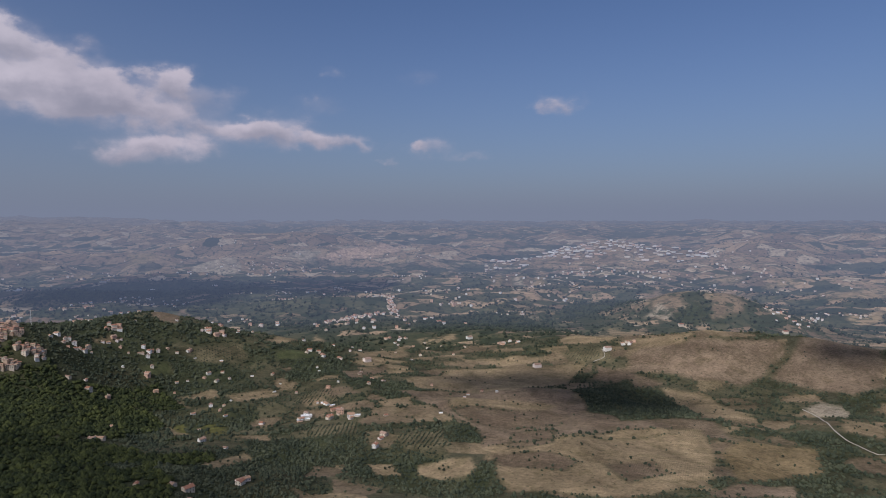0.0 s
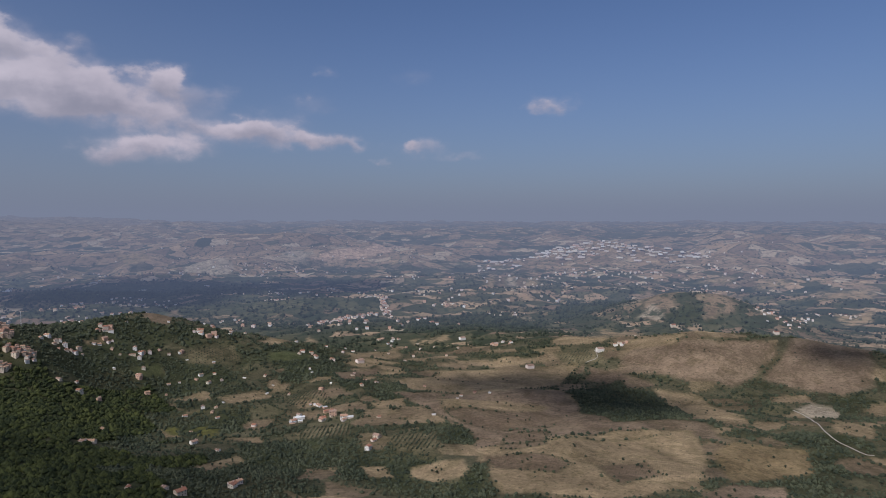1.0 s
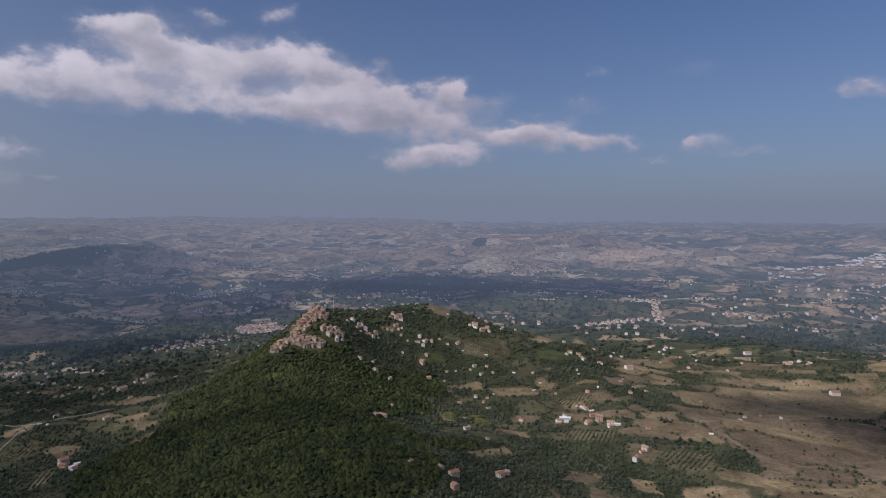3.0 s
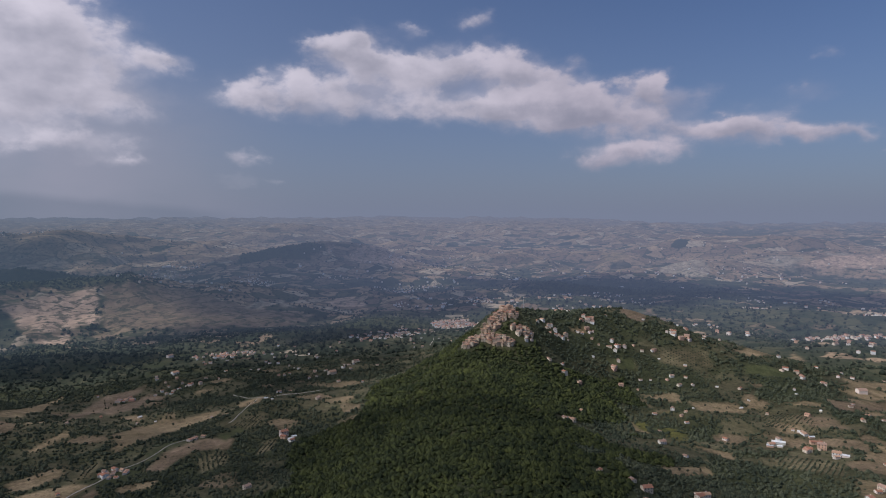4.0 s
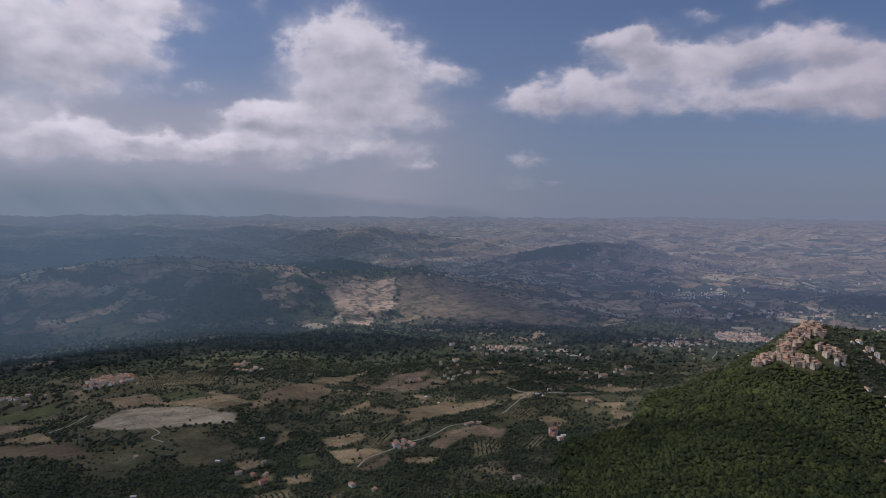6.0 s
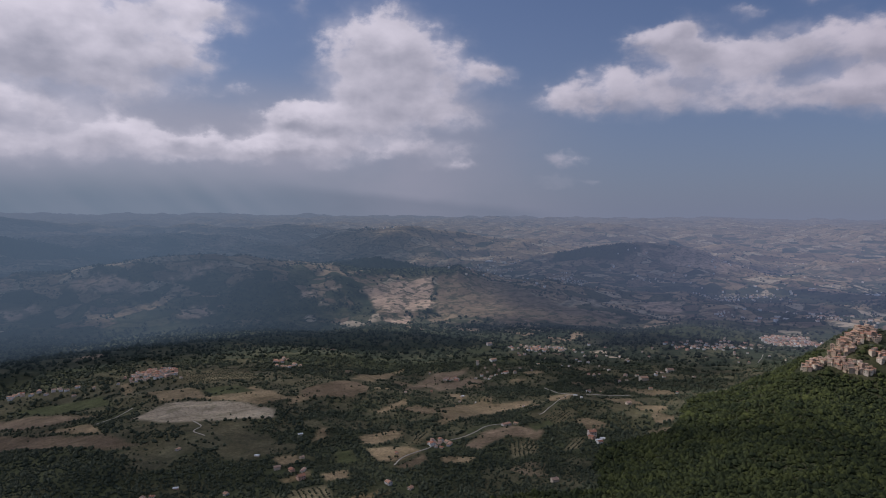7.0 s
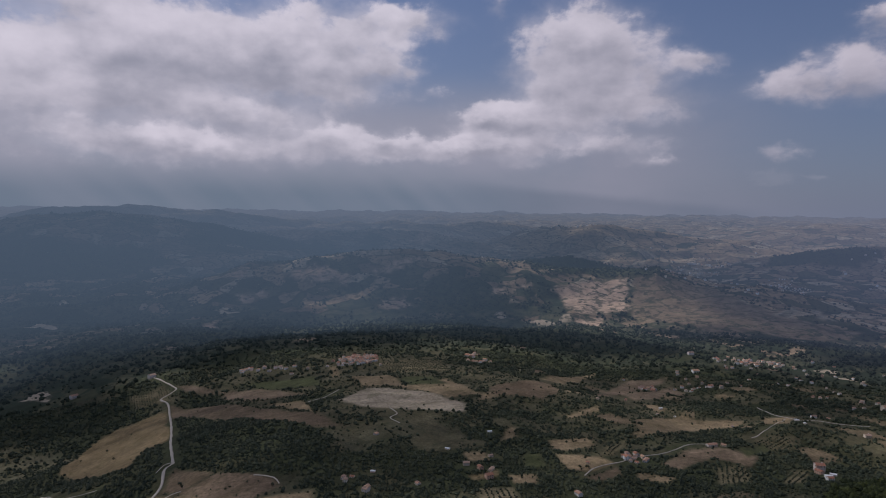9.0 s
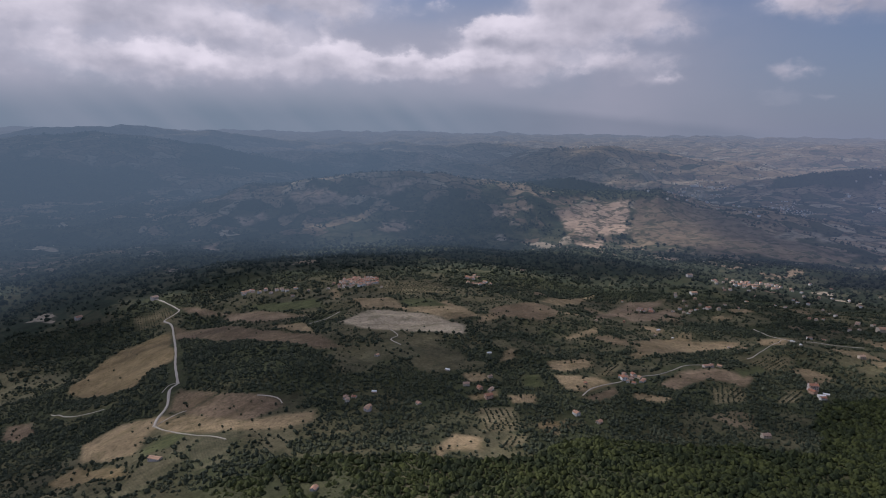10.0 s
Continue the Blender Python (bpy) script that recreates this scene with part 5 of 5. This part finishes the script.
# ---------------------------------------------------------------- gravel roads
def road(points, wide, n):
    """A strip with thickness laid on the land along a smooth line."""
    pts = [Vector((*polar(a, r), 0)) for a, r in points]
    line = []
    for i in range(len(pts) - 1):
        p0, p1, p2, p3 = pts[max(i - 1, 0)], pts[i], pts[i + 1], pts[min(i + 2, len(pts) - 1)]
        steps = max(3, int((p2 - p1).length / 6))
        for k in range(steps):
            t = k / steps
            line.append(0.5 * (2 * p1 + (p2 - p0) * t + (2 * p0 - 5 * p1 + 4 * p2 - p3) * t * t + (3 * p1 - p0 - 3 * p2 + p3) * t**3))
    line.append(pts[-1])
    verts, faces = [], []
    for i, p in enumerate(line):
        ahead = (line[min(i + 1, len(line) - 1)] - line[max(i - 1, 0)]).normalized()
        side = Vector((-ahead.y, ahead.x, 0)) * wide / 2 * (1 + 0.15 * math.sin(i * 0.9))
        for q in (p + side, p - side):
            x, y, z, _ = land(np.array([q.x]), np.array([q.y]))
            verts += [(x[0], y[0], z[0] + 0.55), (x[0], y[0], z[0] - 0.9)]
    for i in range(len(line) - 1):
        a, b = 4 * i, 4 * i + 4
        faces += [(a, b, b + 2, a + 2), (a + 1, b + 1, b, a), (a + 2, b + 2, b + 3, a + 3)]
    ob = mesh_object("road", verts, faces, MAT_GRAVEL)
    for p in line:
        SITES.append((p.x, p.y))
    return tagged(ob, "pale gravel farm road winding over the dry fields", "road", kind="structure")


for n, points in enumerate(ROADS_WEST + ROADS_EAST):
    road(points, 2.8 if n == 0 else 1.1, n)

# ground that buildings and roads keep free of trees
BUSY = set()
for sx, sy in SITES:
    i, j = int(math.floor(sx / 5)), int(math.floor(sy / 5))
    BUSY.update(((i + a) * 100003 + j + b) for a in (-1, 0, 1) for b in (-1, 0, 1))
BUSY_CELLS = np.array(sorted(BUSY))


def taken(x, y):
    return np.isin(np.floor(x / 5).astype(np.int64) * 100003 + np.floor(y / 5).astype(np.int64), BUSY_CELLS)


# ---------------------------------------------------------------- woods, hedges and groves
def crown_form(rings, sides, seed):
    """A lumpy dome of unit height and half width: points and triangles."""
    rng = np.random.default_rng(seed)
    pts, tris = [(0, 0, 1.0)], []
    for k in range(rings):
        h = (k + 1) / rings
        for s in range(sides):
            a = 2 * math.pi * (s + 0.5 * (k % 2)) / sides
            rad = math.sin(math.pi * (0.16 + 0.56 * h)) * rng.uniform(0.6, 1.25) * 0.56
            pts.append((rad * math.cos(a), rad * math.sin(a), 1.0 - h * 0.92 + rng.uniform(-0.07, 0.07)))
    for s in range(sides):
        tris.append((0, 1 + s, 1 + (s + 1) % sides))
    for k in range(rings - 1):
        a0, b0 = 1 + k * sides, 1 + (k + 1) * sides
        for s in range(sides):
            n = (s + 1) % sides
            tris += [(a0 + s, b0 + s, a0 + n), (a0 + n, b0 + s, b0 + n)]
    return np.array(pts), np.array(tris)


def plant(name, r_lo, r_hi, step, size, form, mat, label, az=(-40, 125), least=0.0, only=None):
    """Crowns over a ring of the land wherever the cover says so, as one mesh."""
    area = math.pi * (r_hi**2 - r_lo**2) * (az[1] - az[0]) / 360
    n = int(area / step**2)
    r = np.sqrt(RNG.uniform(r_lo**2, r_hi**2, n))
    x, y = polar(RNG.uniform(*az, n), r)
    dense = cover(x, y)[3]
    keep = (RNG.uniform(0, 1, n) < dense) & (dense > least)
    if only is not None:
        keep &= only(x, y)
    keep &= ~taken(x, y)
    x, y = x[keep], y[keep]
    px, py, pz, k = land(x, y)
    n = len(x)
    width = k * size * np.exp(RNG.normal(-0.08, 0.36, n)).clip(0.4, 2.0)
    tall = width * RNG.uniform(0.6, 1.05, n)
    turn = RNG.uniform(0, 2 * math.pi, n)
    verts, tris = [], []
    forms = [crown_form(*form, s) for s in range(5)]
    pick = RNG.integers(0, 5, n)
    base = 0
    for f, (p, t) in enumerate(forms):
        m = pick == f
        c, s, w, h = np.cos(turn[m])[:, None], np.sin(turn[m])[:, None], width[m][:, None], tall[m][:, None]
        vx = px[m][:, None] + w * (c * p[:, 0] - s * p[:, 1])
        vy = py[m][:, None] + w * (s * p[:, 0] + c * p[:, 1])
        vz = pz[m][:, None] - 0.08 * h + h * p[:, 2]
        verts.append(np.stack([vx, vy, vz], -1).reshape(-1, 3))
        tris.append((t[None] + (base + np.arange(m.sum()) * len(p))[:, None, None]).reshape(-1, 3))
        base += m.sum() * len(p)
    ob = mesh_object(name, np.concatenate(verts), np.concatenate(tris), mat, smooth_faces=False)
    return tagged(ob, label, "trees", kind="stuff")


def on_spur(x, y):
    return (patches(x, y, SPUR) > 0.5) & (-x > (0.41 + 0.1 * fbm(x, y, 80, 61, 3)) * np.hypot(x, y))


plant("oak_wood", 150, 340, 3.3, 3.6, (2, 5), MAT_WOOD, "dense green oak wood over the near spur", only=on_spur, az=(5, 112))
plant("oak_wood", 340, 620, 2.2, 2.8, (2, 5), MAT_WOOD, "dense green oak wood over the spur", only=on_spur, az=(5, 112))
plant("oak_wood", 620, 1000, 2.7, 3.2, (2, 5), MAT_WOOD, "dense green oak wood along the ridge", only=on_spur, az=(5, 112))
plant("farmland_trees", 330, 640, 2.5, 1.95, (2, 4), MAT_SCRUB, "olive trees, hedges and scrub among the nearer fields", only=lambda x, y: ~on_spur(x, y))
plant("farmland_trees", 640, 1000, 3.4, 2.5, (2, 4), MAT_SCRUB, "olive trees, hedges and scrub among the fields", only=lambda x, y: ~on_spur(x, y))
plant("valley_trees", 1000, 1300, 4.7, 3.3, (2, 4), MAT_SCRUB, "olive trees, hedges and copses among the fields", least=0.03)
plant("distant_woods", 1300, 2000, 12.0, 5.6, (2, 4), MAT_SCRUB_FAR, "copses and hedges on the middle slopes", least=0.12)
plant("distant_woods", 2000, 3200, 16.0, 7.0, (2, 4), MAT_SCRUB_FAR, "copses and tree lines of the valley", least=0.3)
plant("distant_woods", 3200, 7000, 42.0, 9.0, (2, 4), MAT_SCRUB_FAR, "far woods and tree lines with painted haze glow", least=0.35)


def olive_grove():
    """Round olive trees set out in rows over the groves, as one mesh."""
    spots = []
    for kind, corners in PLOTS:
        if kind != "grove" or corners[0][1] > 1300:
            continue
        p = np.array([polar(a, c) for a, c in corners])
        mid, reach = p.mean(0), np.abs(p - p.mean(0)).max() * 1.5
        step = 4.4 if np.hypot(*mid) < 900 else 5.5
        turn = radians(20 + 50 * math.sin(mid[0]))
        u, v = np.meshgrid(np.arange(-reach, reach, step), np.arange(-reach, reach, step))
        u, v = u + RNG.normal(0, 0.25, u.shape), v + RNG.normal(0, 0.25, v.shape)
        x, y = (mid[0] + u * math.cos(turn) - v * math.sin(turn)).ravel(), (mid[1] + u * math.sin(turn) + v * math.cos(turn)).ravel()
        keep = (plots(x, y, ("grove",)) > 0.6) & (RNG.uniform(0, 1, x.shape) < 0.9) & ~taken(x, y)
        spots.append(np.stack([x[keep], y[keep]], -1))
    x, y = np.concatenate(spots).T
    px, py, pz, k = land(x, y)
    verts, tris, base = [], [], 0
    for n in range(len(x)):
        p, t = GROVE_FORMS[n % 5]
        w = k[n] * 1.9 * RNG.uniform(0.75, 1.2)
        verts.append(p * w * np.array([1, 1, 0.85]) + np.array([px[n], py[n], pz[n] - 0.1]))
        tris.append(t + base)
        base += len(p)
    ob = mesh_object("olive_grove", np.concatenate(verts), np.concatenate(tris), MAT_SCRUB, smooth_faces=False)
    return tagged(ob, "grey-green olive trees planted in rows on pale soil", "olive trees", kind="stuff")


GROVE_FORMS = [crown_form(2, 5, 70 + n) for n in range(5)]
olive_grove()


# ---------------------------------------------------------------- single trees in the open fields
def bark_material():
    m, g, b = material("bark")
    place = g.node("ShaderNodeTexCoord").outputs["Object"]
    g.link(g.mix(g.noise(place, 4.0, 4.0), (0.05, 0.038, 0.028), (0.14, 0.11, 0.085)), b.inputs["Base Color"])
    b.inputs["Roughness"].default_value = 0.95
    return m


MAT_BARK = bark_material()


def field_tree(seed):
    """A low oak: forked trunk and a crown of many leafy clumps with gaps."""
    rng = random.Random(seed)
    root = new("tree")
    bm = bmesh.new()
    forks = [(0.9, 0.3, 2.6), (-0.8, 0.6, 2.5), (0.1, -0.9, 2.8)]
    beam(bm, (0, 0, -0.4), (0, 0, 1.5), 0.22)
    for f in forks:
        beam(bm, (0, 0, 1.3), f, 0.12)
    part("trunk", bm, MAT_BARK, root)
    verts, tris, base = [], [], 0
    for k in range(15):
        p, t = crown_form(2, 5, seed * 31 + k)
        a, up = rng.uniform(0, 6.28), rng.uniform(0.9, 3.3)
        out = rng.uniform(0.2, 1.9) * (1 - 0.5 * abs(up - 2.0) / 1.6)
        size = rng.uniform(1.0, 1.9)
        verts.append(p * size + np.array([out * math.cos(a), out * math.sin(a), up]))
        tris.append(t + base)
        base += len(p)
    crown = mesh_object("crown", np.concatenate(verts), np.concatenate(tris), MAT_SCRUB, smooth_faces=False)
    crown.parent = root
    return tagged(root, "lone dark green oak in a dry field", "tree", "trees of the open fields")


tree_forms = [field_tree(n) for n in range(5)]
planted = 0
for kind, corners in PLOTS:
    if kind not in ("stubble", "plough", "brown", "golden") or corners[0][1] > 1150:
        continue
    for _ in range(5):
        # somewhere between two corners of the plot and its middle
        (a0, r0), (a1, r1) = dice.choice(corners), dice.choice(corners)
        f, w = dice.random(), dice.uniform(0.1, 0.8)
        mid_a, mid_r = sum(c[0] for c in corners) / len(corners), sum(c[1] for c in corners) / len(corners)
        a2, r2 = w * mid_a + (1 - w) * (a0 + f * (a1 - a0)), w * mid_r + (1 - w) * (r0 + f * (r1 - r0))
        p, _k = spot(a2, r2)
        m = Matrix.Translation(p) @ pose(0, 0, 0, 0, 0, dice.uniform(0, 360)) @ Matrix.Scale(dice.uniform(0.5, 1.05), 4)
        form = tree_forms[planted % 5]
        if planted < 5:
            form.matrix_basis = m
        else:
            copy_thing(form, m @ Matrix.Diagonal((1 / form.scale[0], 1 / form.scale[1], 1 / form.scale[2], 1)))
        planted += 1


# ---------------------------------------------------------------- unseen clouds placed overhead to cast cloud shade on the land
def cloud_mesh(name, wide, deep, tall, seed):
    bm = bmesh.new()
    bmesh.ops.create_icosphere(bm, subdivisions=4, radius=1.0)
    shift = Vector((seed * 7.1, seed * 3.3, 0))
    for v in bm.verts:
        p = v.co.copy()
        n = noise.fractal(p * 1.6 + shift, 0.9, 2.1, 4)
        v.co = p * (1 + 0.55 * n)
        v.co.z = max(v.co.z, -0.25 + 0.05 * n)
        v.co = Vector((v.co.x * wide, v.co.y * deep, v.co.z * tall))
    for f in bm.faces:
        f.smooth = True
    me = bpy.data.meshes.new(name)
    bm.to_mesh(me)
    bm.free()
    return me


def cloud_material():
    m, g, b = material("cloud_white")
    place = g.node("ShaderNodeTexCoord").outputs["Object"]
    g.link(g.mix(g.noise(place, 0.01, 5.0), (0.74, 0.74, 0.76), (0.86, 0.86, 0.86)), b.inputs["Base Color"])
    b.inputs["Roughness"].default_value = 1.0
    return m


def thin_cloud_material():
    m, g, b = material("thin_cloud")
    b.inputs["Base Color"].default_value = (0.8, 0.8, 0.82, 1)
    b.inputs["Roughness"].default_value = 1.0
    place = g.node("ShaderNodeTexCoord").outputs["Object"]
    clear = g.node("ShaderNodeBsdfTransparent")
    mixed = g.node("ShaderNodeMixShader")
    g.put(mixed.inputs[0], g.ramp(g.noise(place, 0.006, 3.0), 0.3, 0.6, 0.0, 0.3))
    g.link(clear.outputs[0], mixed.inputs[1])
    g.link(b.outputs[0], mixed.inputs[2])
    g.link(mixed.outputs[0], m.node_tree.nodes["Material Output"].inputs[0])
    return m


# land in cloud shade: azimuth, true distance, half width across and along the sight
SHADE = [
    (-8.5, 935, 135, 70), (-15, 850, 95, 60), (-33, 1130, 55, 48), (26, 3200, 430, 130), (44, 2600, 230, 170), (10, 3300, 200, 90),
    (87, 2450, 160, 250), (113, 2600, 400, 430), (98, 4300, 430, 200), (82, 4600, 330, 200), (101, 1530, 430, 190), (78, 1570, 300, 140),
    (60, 1900, 230, 90), (101, 2350, 90, 110), (66, 3600, 230, 120), (121, 1350, 220, 220), (50, 1650, 150, 90), (92, 3000, 150, 60), (52, 4700, 300, 110), (55, 2500, 230, 120), (54, 3600, 300, 230)]
# thin veils added out of view to dim patches of land
THIN = [
    (80, 900, 430, 330), (104, 780, 300, 320), (60, 1200, 300, 280), (47, 500, 190, 190), (115, 880, 170, 300),
    (57, 2150, 200, 280), (113, 1150, 200, 120), (60, 3000, 300, 220), (52, 1350, 200, 200)]
CLOUD_Z = 4200.0
mat_cloud, mat_thin = cloud_material(), thin_cloud_material()
for rows, mat, words in ((SHADE, mat_cloud, "unseen white cloud placed overhead to shade the land"), (THIN, mat_thin, "unseen thin cloud veil placed overhead to dim the land")):
    for n, (az, r, wide, deep) in enumerate(rows):
        p, _ = spot(az, r)
        p = p + SUN_WAY * ((CLOUD_Z - p.z) / SUN_WAY.z)
        me = cloud_mesh("cloud", UNIT * wide, UNIT * deep, 0.5 * min(wide, deep) + 40, n + 1)
        me.materials.append(mat)
        c = new("cloud", me)
        c.matrix_world = pose(*p, 0, 0, az)
        tagged(c, words, "cloud", "fair weather clouds")
